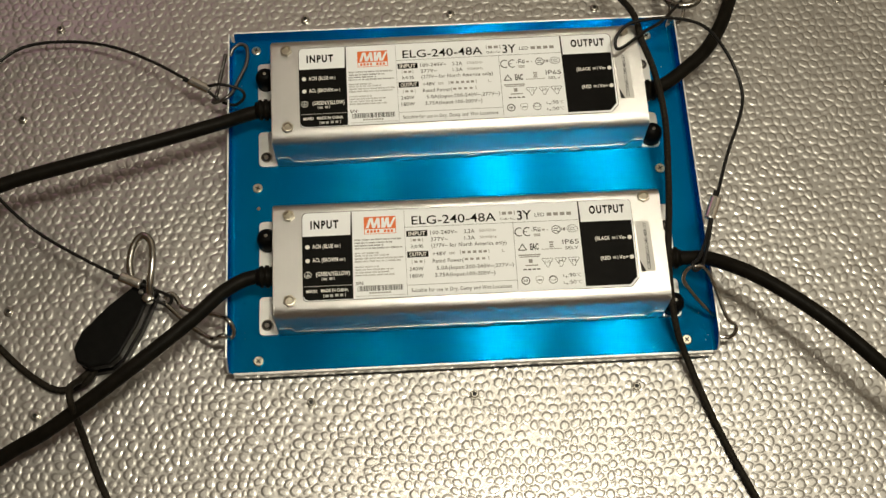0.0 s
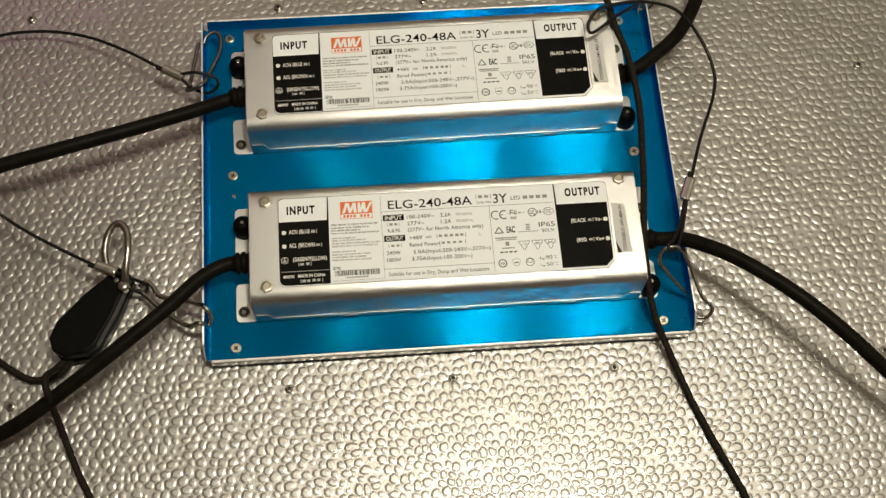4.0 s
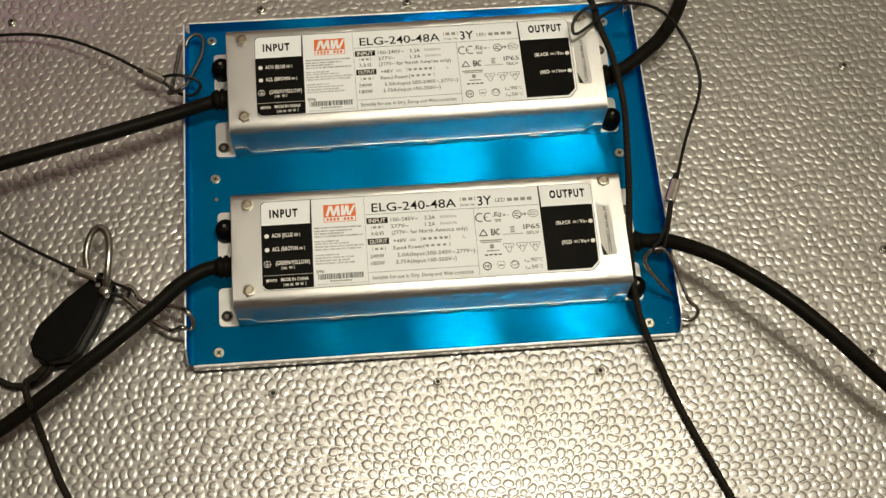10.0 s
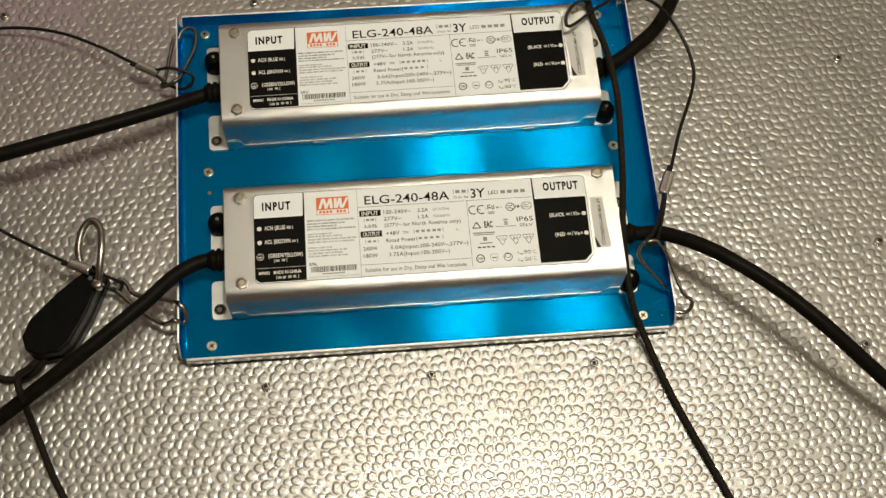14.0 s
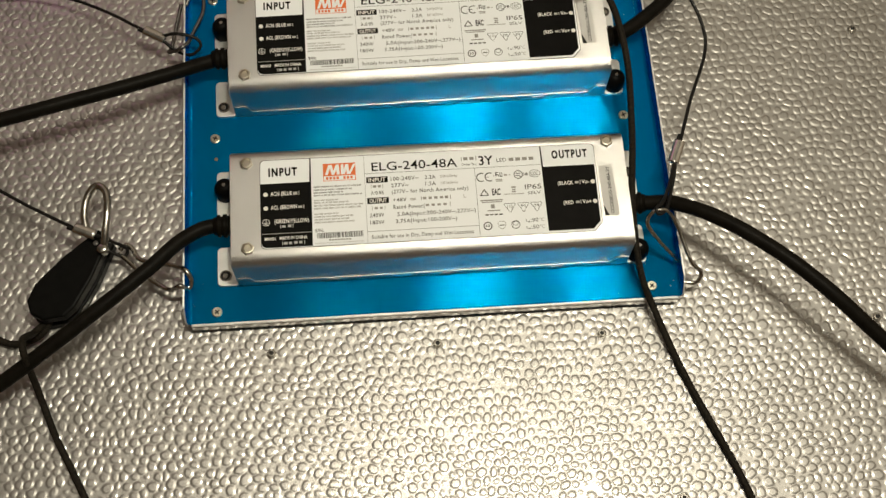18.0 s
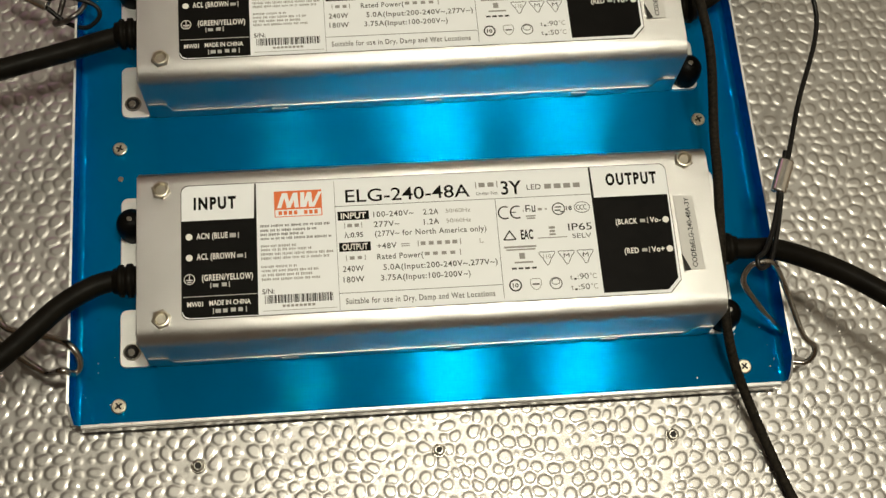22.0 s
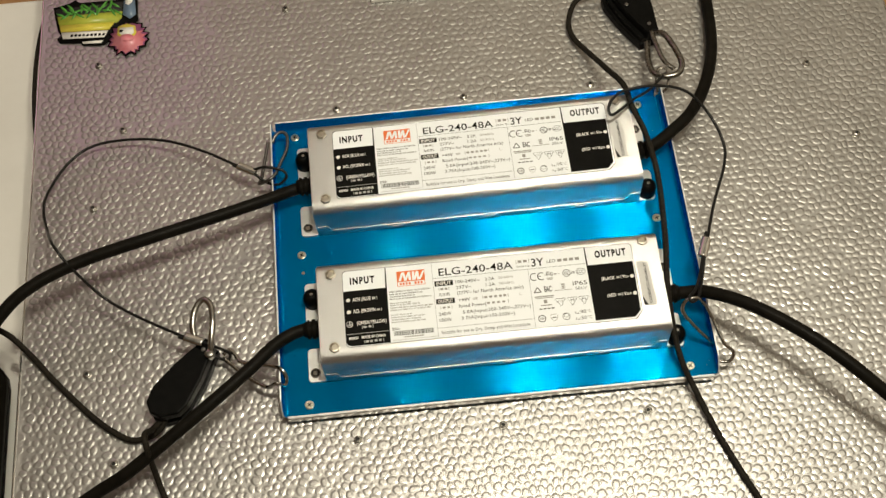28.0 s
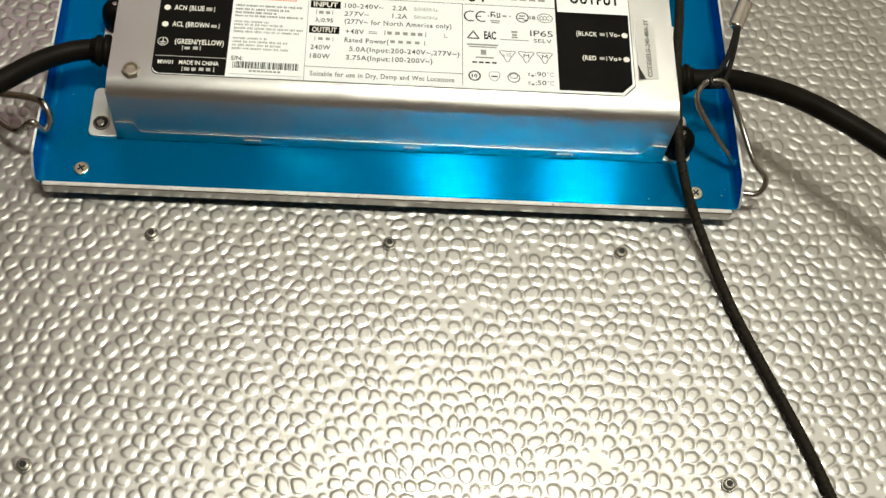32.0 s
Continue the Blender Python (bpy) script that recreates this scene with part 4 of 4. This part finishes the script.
# ---- hangers: ratchets, cords, wire ropes ----
def ratchet(x, y, turn, rivets, swell=0.0):
    """Body of a rope ratchet, narrow at its hook end."""
    body = thing("rope_ratchet", "black plastic rope ratchet hanger with steel hook, lying on the panel", "rope ratchet", (x, y, 0.0), "rope ratchets")
    body.matrix_basis = pose(x, y, 0.0012, 0, 0, turn)
    shape = [(-0.004, 0.0042), (0.022, 0.0118), (0.043, 0.0152), (0.051, 0.0136), (0.0600, 0.0045), (0.0610, -0.0040), (0.056, -0.0108), (0.045, -0.0138), (0.022, -0.0112), (-0.004, -0.0048)]
    under = [(px, py + swell if py > 0 else py) for px, py in shape]
    for z0, z1, edge in ((0.0, 0.0075, under), (0.0125, 0.0205, shape)):
        part("shell", prism(edge, z0, z1, 0.0014), M_PLASTIC, body, "matt black plastic shell")
    part("wheel", disc(0.040, 0.0, 0.0070, 0.0130, 0.0130, 28), M_PLASTIC, body)
    part("spine", prism([(px * 0.94 + 0.001, py * 0.86) for px, py in under], 0.0072, 0.0128), M_PLASTIC, body)
    for px, py in rivets:
        part("rivet", disc(px, py, 0.0203, 0.0212, 0.0016, 14, 0.0004), M_RIVET, body)
    return body


def loose(name, bm, mat, label, category, group="", smooth=True):
    return tagged(part(name, bm, mat, None, "", smooth), label, category, group)


def child(name, bm, mat, unit, label=""):
    ob = part(name, bm, mat, unit, label, True)
    ob.matrix_parent_inverse = unit.matrix_basis.inverted()
    return ob


def crimp(p0, p1, unit):
    """Pressed sleeve: a flat oval barrel with squared ends, the cut rope end standing out behind."""
    a, b = Vector(p0), Vector(p1)
    run = (b - a).normalized()
    side = run.cross(Vector((0, 0, 1))).normalized()
    bm = tube([a, a.lerp(b, 0.04), a.lerp(b, 0.5), a.lerp(b, 0.96), b], 0.0034, 0.001, 14, flat=0.60)
    ob = child("ferrule", bm, M_BARE, unit, "pressed aluminium ferrule")
    tail = [a + side * 0.0016 - run * 0.0042, a + side * 0.0014 - run * 0.0015, a + side * 0.0012 + run * 0.002]
    child("rope_end", tube(tail, 0.0012, 0.0008, 8), M_WIRE, unit)
    return ob


left = ratchet(-0.203, 0.0740, -127.6, ((0.004, 0.0),))
child("hook", tube([(-0.2003, 0.0645, 0.0225), (-0.1985, 0.0745, 0.0280), (-0.1968, 0.088, 0.031), (-0.198, 0.100, 0.031), (-0.2035, 0.1055, 0.030), (-0.2095, 0.100, 0.028), (-0.2122, 0.088, 0.025), (-0.2105, 0.077, 0.021)], 0.0024, 0.0016, 10), M_STEEL, left, "bent steel snap hook")
child("hook_pivot", disc(-0.2005, 0.0655, 0.0210, 0.0268, 0.0034, 16, 0.0012), M_STEEL, left, "steel pivot of the hook")
child("cord", tube([(-0.233, 0.029, 0.010), (-0.240, 0.019, 0.007), (-0.251, 0.0155, 0.0035), (-0.264, 0.017, 0.0035), (-0.286, 0.0335, 0.0035), (-0.315, 0.064, 0.0035), (-0.337, 0.090, 0.005), (-0.355, 0.106, 0.009), (-0.385, 0.12, 0.0), (-0.44, 0.13, -0.035), (-0.52, 0.14, -0.045)], 0.0021, 0.0007, 16, 0.09, 0.0040), M_CORD, left, "braided black cord")
child("cord", tube([(-0.2365, 0.026, 0.010), (-0.243, 0.018, 0.014), (-0.2425, 0.007, 0.036), (-0.2412, -0.003, 0.034), (-0.2405, -0.013, 0.014), (-0.237, -0.026, 0.0045), (-0.229, -0.046, 0.0035), (-0.219, -0.066, 0.0035), (-0.204, -0.10, 0.0035), (-0.19, -0.15, 0.0035), (-0.185, -0.20, 0.0035)], 0.0021, 0.0007, 16, 0.09, 0.0040), M_CORD, left, "braided black cord")

right = ratchet(0.1545, 0.3095, 105.7, ((0.004, 0.0), (0.028, 0.0085), (0.030, -0.0090)), 0.0055)
child("hook", tube([(0.156, 0.306, 0.018), (0.162, 0.299, 0.026), (0.167, 0.284, 0.029), (0.1705, 0.268, 0.029), (0.1665, 0.2595, 0.028), (0.157, 0.258, 0.027), (0.149, 0.263, 0.025), (0.147, 0.277, 0.021), (0.150, 0.298, 0.018)], 0.0025, 0.0016, 10), M_HOOK, right, "bent steel snap hook, its dark reflections put into the colour")
child("gate", tube([(0.1535, 0.304, 0.024), (0.1545, 0.288, 0.027), (0.1575, 0.272, 0.028), (0.1640, 0.2635, 0.028)], 0.0019, 0.0016, 8, flat=0.7), M_HOOK, right, "sprung steel gate across the hook")
child("cord", tube([(0.133, 0.352, 0.012), (0.128, 0.357, 0.011), (0.116, 0.3585, 0.009), (0.101, 0.353, 0.007), (0.093, 0.336, 0.005), (0.094, 0.320, 0.0045), (0.103, 0.300, 0.010), (0.112, 0.270, 0.028), (0.1180, 0.239, 0.0505), (0.122, 0.218, 0.0495), (0.128, 0.197, 0.047), (0.1318, 0.165, 0.043), (0.1327, 0.131, 0.028), (0.129, 0.106, 0.034), (0.1245, 0.080, 0.0395), (0.1245, 0.057, 0.031), (0.1272, 0.031, 0.021), (0.135, 0.010, 0.010), (0.1465, -0.022, 0.0035), (0.157, -0.050, 0.0035), (0.1705, -0.083, 0.0035), (0.1795, -0.109, 0.0035), (0.188, -0.14, 0.0035), (0.194, -0.19, 0.0035)], 0.0021, 0.0007, 16, 0.09, 0.0040), M_CORD, right, "braided black cord running over the power supplies")

sling = thing("wire_sling", "thin black wire rope sling clipped to the tray corners", "wire rope", (-0.3, 0.2, 0.01), "wire slings")
child("wire", tube([(-0.166, 0.2115, 0.023), (-0.171, 0.214, 0.024), (-0.182, 0.221, 0.022), (-0.203, 0.235, 0.020), (-0.231, 0.250, 0.016), (-0.261, 0.258, 0.012), (-0.292, 0.257, 0.010), (-0.312, 0.243, 0.010), (-0.326, 0.217, 0.012), (-0.327, 0.199, 0.016), (-0.320, 0.177, 0.026), (-0.313, 0.163, 0.042), (-0.305, 0.148, 0.054), (-0.295, 0.134, 0.048), (-0.277, 0.117, 0.030), (-0.254, 0.101, 0.026), (-0.219, 0.0805, 0.0262), (-0.206, 0.0750, 0.0260)], 0.00110, 0.0008, 8, 0.07, 0.0030, twist=True), M_WIRE, sling)
crimp((-0.1775, 0.2180, 0.0235), (-0.1645, 0.2105, 0.0232), sling)
crimp((-0.2175, 0.0800, 0.0262), (-0.2050, 0.0745, 0.0258), sling)
child("eye", tube([(-0.166, 0.2125, 0.024), (-0.156, 0.212, 0.027), (-0.144, 0.209, 0.025), (-0.1415, 0.2045, 0.022), (-0.148, 0.2005, 0.019), (-0.157, 0.204, 0.018), (-0.165, 0.2095, 0.022)], 0.00110, 0.0008, 8), M_WIRE, sling)
child("eye", tube([(-0.2060, 0.0750, 0.0258), (-0.197, 0.0725, 0.020), (-0.1885, 0.0695, 0.013), (-0.1905, 0.0655, 0.011), (-0.199, 0.0680, 0.015), (-0.2070, 0.0755, 0.019)], 0.00110, 0.0008, 8), M_WIRE, sling)
child("clip", tube([(-0.1512, 0.2370, 0.0200), (-0.1490, 0.2420, 0.0215), (-0.1440, 0.2445, 0.0225), (-0.1397, 0.2410, 0.0225), (-0.1400, 0.2300, 0.0220), (-0.1450, 0.2180, 0.0220), (-0.1495, 0.2080, 0.0225), (-0.1540, 0.2035, 0.0230), (-0.1590, 0.2035, 0.0190), (-0.1632, 0.2055, 0.0150), (-0.1610, 0.2110, 0.0150), (-0.1575, 0.2280, 0.0160), (-0.1550, 0.2400, 0.0170)], 0.0013, 0.001, 8), M_RIVET, sling, "dark bent steel wire clip")
child("clip", tube([(-0.193, 0.0690, 0.012), (-0.189, 0.0720, 0.013), (-0.185, 0.0690, 0.013), (-0.179, 0.0610, 0.014), (-0.158, 0.0535, 0.0215), (-0.1500, 0.0485, 0.0240), (-0.1475, 0.0425, 0.0200), (-0.1500, 0.0390, 0.0180), (-0.154, 0.0390, 0.0240), (-0.163, 0.0410, 0.014), (-0.179, 0.0530, 0.012), (-0.190, 0.0640, 0.011), (-0.194, 0.0670, 0.011)], 0.0016, 0.001, 8), M_STEEL, sling, "bent steel wire clip")

sling_b = thing("wire_sling", "thin black wire rope sling looped over the power supply corner", "wire rope", (0.17, 0.2, 0.01), "wire slings")
child("wire", tube([(0.157, 0.262, 0.026), (0.139, 0.239, 0.040), (0.123, 0.223, 0.054), (0.105, 0.209, 0.058), (0.1020, 0.213, 0.060), (0.106, 0.220, 0.062), (0.116, 0.226, 0.062), (0.140, 0.229, 0.060), (0.163, 0.225, 0.054), (0.178, 0.209, 0.045), (0.185, 0.188, 0.040), (0.183, 0.170, 0.038), (0.169, 0.138, 0.040), (0.158, 0.109, 0.043), (0.151, 0.092, 0.043)], 0.00110, 0.0008, 8, 0.07, 0.0030, twist=True), M_WIRE, sling_b)
crimp((0.1575, 0.1085, 0.0435), (0.1515, 0.0945, 0.0430), sling_b)
child("eye", tube([(0.1535, 0.0990, 0.043), (0.1470, 0.0800, 0.044), (0.1410, 0.0680, 0.045), (0.1365, 0.0640, 0.046), (0.1375, 0.0600, 0.045), (0.1430, 0.0640, 0.044), (0.1490, 0.0800, 0.043), (0.1530, 0.0950, 0.043)], 0.00110, 0.0008, 8), M_WIRE, sling_b)
child("clip", tube([(0.1540, 0.0390, 0.0145), (0.143, 0.0460, 0.0250), (0.134, 0.0530, 0.0350), (0.131, 0.0570, 0.0400), (0.133, 0.0610, 0.0430), (0.137, 0.0625, 0.0450), (0.144, 0.0620, 0.0430), (0.152, 0.0540, 0.0310), (0.1585, 0.0360, 0.0240), (0.1650, 0.0315, 0.0180), (0.1650, 0.0280, 0.0150), (0.1620, 0.0260, 0.0120), (0.1560, 0.0270, 0.0110)], 0.0013, 0.001, 8), M_STEEL, sling_b, "bent steel wire clip")
child("clip", tube([(0.1515, 0.2480, 0.0180), (0.1560, 0.2490, 0.0240), (0.1590, 0.2580, 0.0250), (0.1580, 0.2660, 0.0260), (0.1530, 0.2670, 0.0250), (0.1500, 0.2600, 0.0250), (0.1495, 0.2500, 0.0180)], 0.0013, 0.001, 8), M_STEEL, sling_b, "bent steel wire clip")


# ---- things round the panel ----
board = tagged(part("foam_board", box(-0.85, -0.352, -0.60, 0.455, FLOOR, FLOOR + 0.012, 0.003), M_BOARD), "white foam board lying on the floor beside the panel", "board")
bag = tagged(part("bag", box(-0.56, -0.362, -0.40, 0.100, FLOOR + 0.012, -0.014, 0.022, 4), M_RUBBER, None, "", True), "black padded bag lying on the white board", "bag")
loose("cord", tube([(-0.348, 0.440, FLOOR + 0.014), (-0.350, 0.415, -0.026), (-0.3517, 0.380, -0.018), (-0.3521, 0.340, -0.016), (-0.3508, 0.300, -0.020), (-0.348, 0.275, -0.030), (-0.347, 0.25, FLOOR + 0.0145)], 0.0018, 0.002, 10), M_CORD, "thin black cord behind the edge of the panel", "cord")
loose("cord", tube([(-0.352, 0.172, FLOOR + 0.0145), (-0.375, 0.150, FLOOR + 0.0145), (-0.405, 0.120, FLOOR + 0.0145), (-0.46, 0.105, FLOOR + 0.0145)], 0.0024, 0.002, 10), M_CORD, "thin black cord on the white board", "cord")
loose("power_cord", tube([(0.42, 0.10, FLOOR + 0.004), (0.405, 0.20, FLOOR + 0.004), (0.400, 0.27, FLOOR + 0.004), (0.43, 0.36, FLOOR + 0.004), (0.55, 0.50, FLOOR + 0.004)], 0.004, 0.004, 10), M_RUBBER, "black power cord on the wooden floor", "cord")

M_YELLOW = vary(material("sticker_yellow", (0.7, 0.55, 0.05), 0.35), 60.0, (0.55, 0.50, 0.05), (0.75, 0.62, 0.10))
M_LEAF = material("sticker_green", (0.08, 0.30, 0.04), 0.35)[0]
M_PINK = vary(material("sticker_pink", (0.65, 0.18, 0.22), 0.35), 80.0, (0.60, 0.12, 0.16), (0.72, 0.30, 0.34))
sticker = thing("sticker", "glossy printed sticker with yellow block and pink burst, on the panel", "sticker", (-0.30, 0.385, 0.0))


def flat(name, points, z, mat):
    return child(name, prism(points, z - 0.0003, z), mat, sticker)


M_PURPLE = vary(material("sticker_purple", (0.3, 0.08, 0.2), 0.35), 120.0, (0.22, 0.06, 0.16), (0.40, 0.12, 0.24))
M_STEELBLUE = material("sticker_blue", (0.13, 0.19, 0.27), 0.35)[0]
M_LIME = vary(material("sticker_lime", (0.4, 0.45, 0.05), 0.35), 70.0, (0.30, 0.36, 0.04), (0.48, 0.50, 0.07))
flat("backing", [(-0.3340, 0.4030), (-0.3320, 0.3920), (-0.3290, 0.3780), (-0.3265, 0.3740), (-0.3295, 0.3700), (-0.3270, 0.3660), (-0.3090, 0.3640), (-0.3080, 0.3615), (-0.2950, 0.3600), (-0.2900, 0.3600), (-0.2790, 0.3680), (-0.2620, 0.3820), (-0.2625, 0.3880), (-0.2630, 0.4040), (-0.2690, 0.4075), (-0.2810, 0.4055), (-0.3120, 0.4060), (-0.3155, 0.4095), (-0.3205, 0.4065)], 0.0010, M_INK)
flat("dark_ground", [(-0.3320, 0.4010), (-0.3305, 0.3935), (-0.2760, 0.3930), (-0.2750, 0.4030)], 0.0012, M_GREY)
flat("lime_block", [(-0.3303, 0.3935), (-0.3278, 0.3830), (-0.2800, 0.3815), (-0.2760, 0.3860), (-0.2755, 0.3930)], 0.0013, M_LIME)
flat("yellow_block", [(-0.3278, 0.3840), (-0.3265, 0.3768), (-0.2865, 0.3750), (-0.2815, 0.3825)], 0.00135, M_YELLOW)
flat("white_strip", [(-0.3262, 0.3765), (-0.3245, 0.3698), (-0.2900, 0.3678), (-0.2868, 0.3745)], 0.0013, M_WHITE)
flat("white_strip", [(-0.3085, 0.3652), (-0.3075, 0.3630), (-0.2925, 0.3622), (-0.2910, 0.3650)], 0.0013, M_WHITE)
for k in range(9):
    x = -0.3185 + 0.0033 * k
    flat("title_bar", [(x + 0.0006, 0.3735 - 0.0002 * k), (x, 0.3712 - 0.0002 * k), (x + 0.0022, 0.3711 - 0.0002 * k), (x + 0.0027, 0.3734 - 0.0002 * k)], 0.0015, M_INK)
flat("figure_body", [(-0.2745, 0.4035), (-0.2750, 0.3890), (-0.2690, 0.3840), (-0.2640, 0.3880), (-0.2650, 0.4030)], 0.0016, M_STEELBLUE)
flat("figure_top", [(-0.2735, 0.4060), (-0.2730, 0.4000), (-0.2705, 0.3985), (-0.2680, 0.4005), (-0.2660, 0.4050)], 0.0018, M_WHITE)
leaves = random.Random(3)
for k in range(26):
    cx, cy, a = -0.3270 + 0.0019 * k, 0.3965 + leaves.uniform(-0.0045, 0.005), leaves.choice((20, 50, 90, 130, 160)) + leaves.uniform(-15, 15)
    c, sn = math.cos(radians(a)), math.sin(radians(a))
    flat("green_leaf", [(cx + c * u - sn * v, cy + sn * u + c * v) for u, v in ((-0.0055, 0), (-0.002, 0.0010), (0.002, 0.0009), (0.0055, 0), (0.002, -0.0009), (-0.002, -0.0010))], 0.0015 + 0.00002 * k, M_LEAF)
BX, BY = -0.2700, 0.3640
curls = random.Random(8)
wave = [(0.0186 if i % 2 else 0.0158) + curls.uniform(-0.0012, 0.0012) for i in range(34)]


def ring_of(f, dy=0.0):
    return [(BX + f * wave[i] * math.cos(i * math.pi / 17 + 0.12 * math.sin(i)), BY + dy + f * wave[i] * math.sin(i * math.pi / 17)) for i in range(34)]


flat("burst_backing", ring_of(0.97), 0.0020, M_INK)
flat("burst_rim", ring_of(0.87), 0.0022, M_PURPLE)
flat("burst", [(x, min(y, BY + 0.006)) for x, y in ring_of(0.78, -0.001)], 0.0024, M_PINK)
flat("burst_middle", [(-0.2785, 0.3762), (-0.2790, 0.3680), (-0.2750, 0.3640), (-0.2660, 0.3635), (-0.2630, 0.3680), (-0.2640, 0.3755), (-0.2710, 0.3785)], 0.0026, M_YELLOW)
flat("burst_middle", [(-0.2768, 0.3748), (-0.2774, 0.3690), (-0.2740, 0.3660), (-0.2672, 0.3655), (-0.2650, 0.3690), (-0.2658, 0.3742)], 0.0028, M_WHITE)
flat("burst_heart", [(-0.2775, 0.3652), (-0.2740, 0.3672), (-0.2690, 0.3674), (-0.2645, 0.3645), (-0.2660, 0.3605), (-0.2750, 0.3610)], 0.0030, M_PINK)
flat("burst_spot", [(-0.2757 + 0.0018 * math.cos(i), 0.3712 + 0.0014 * math.sin(i)) for i in range(6)], 0.0030, M_INK)

plate = tagged(part("nameplate", box(-0.067, 0.010, 0.3765, 0.440, 0.0, 0.0045, 0.0008), M_WHITE), "white plastic nameplate fixed to the hammered panel", "nameplate")
part("print_bar", box(-0.058, -0.038, 0.3815, 0.3830, 0.0044, 0.0047), M_GREY, plate)
part("print_bar", box(-0.030, 0.002, 0.3900, 0.3935, 0.0044, 0.0047), M_GREY, plate)

# ---- everything brought to its true size about the panel's origin ----
for ob in scene.objects:
    if ob.parent is None and ob.type in {"MESH", "EMPTY"}:
        ob.matrix_basis = Matrix.Scale(SIZE, 4) @ ob.matrix_basis
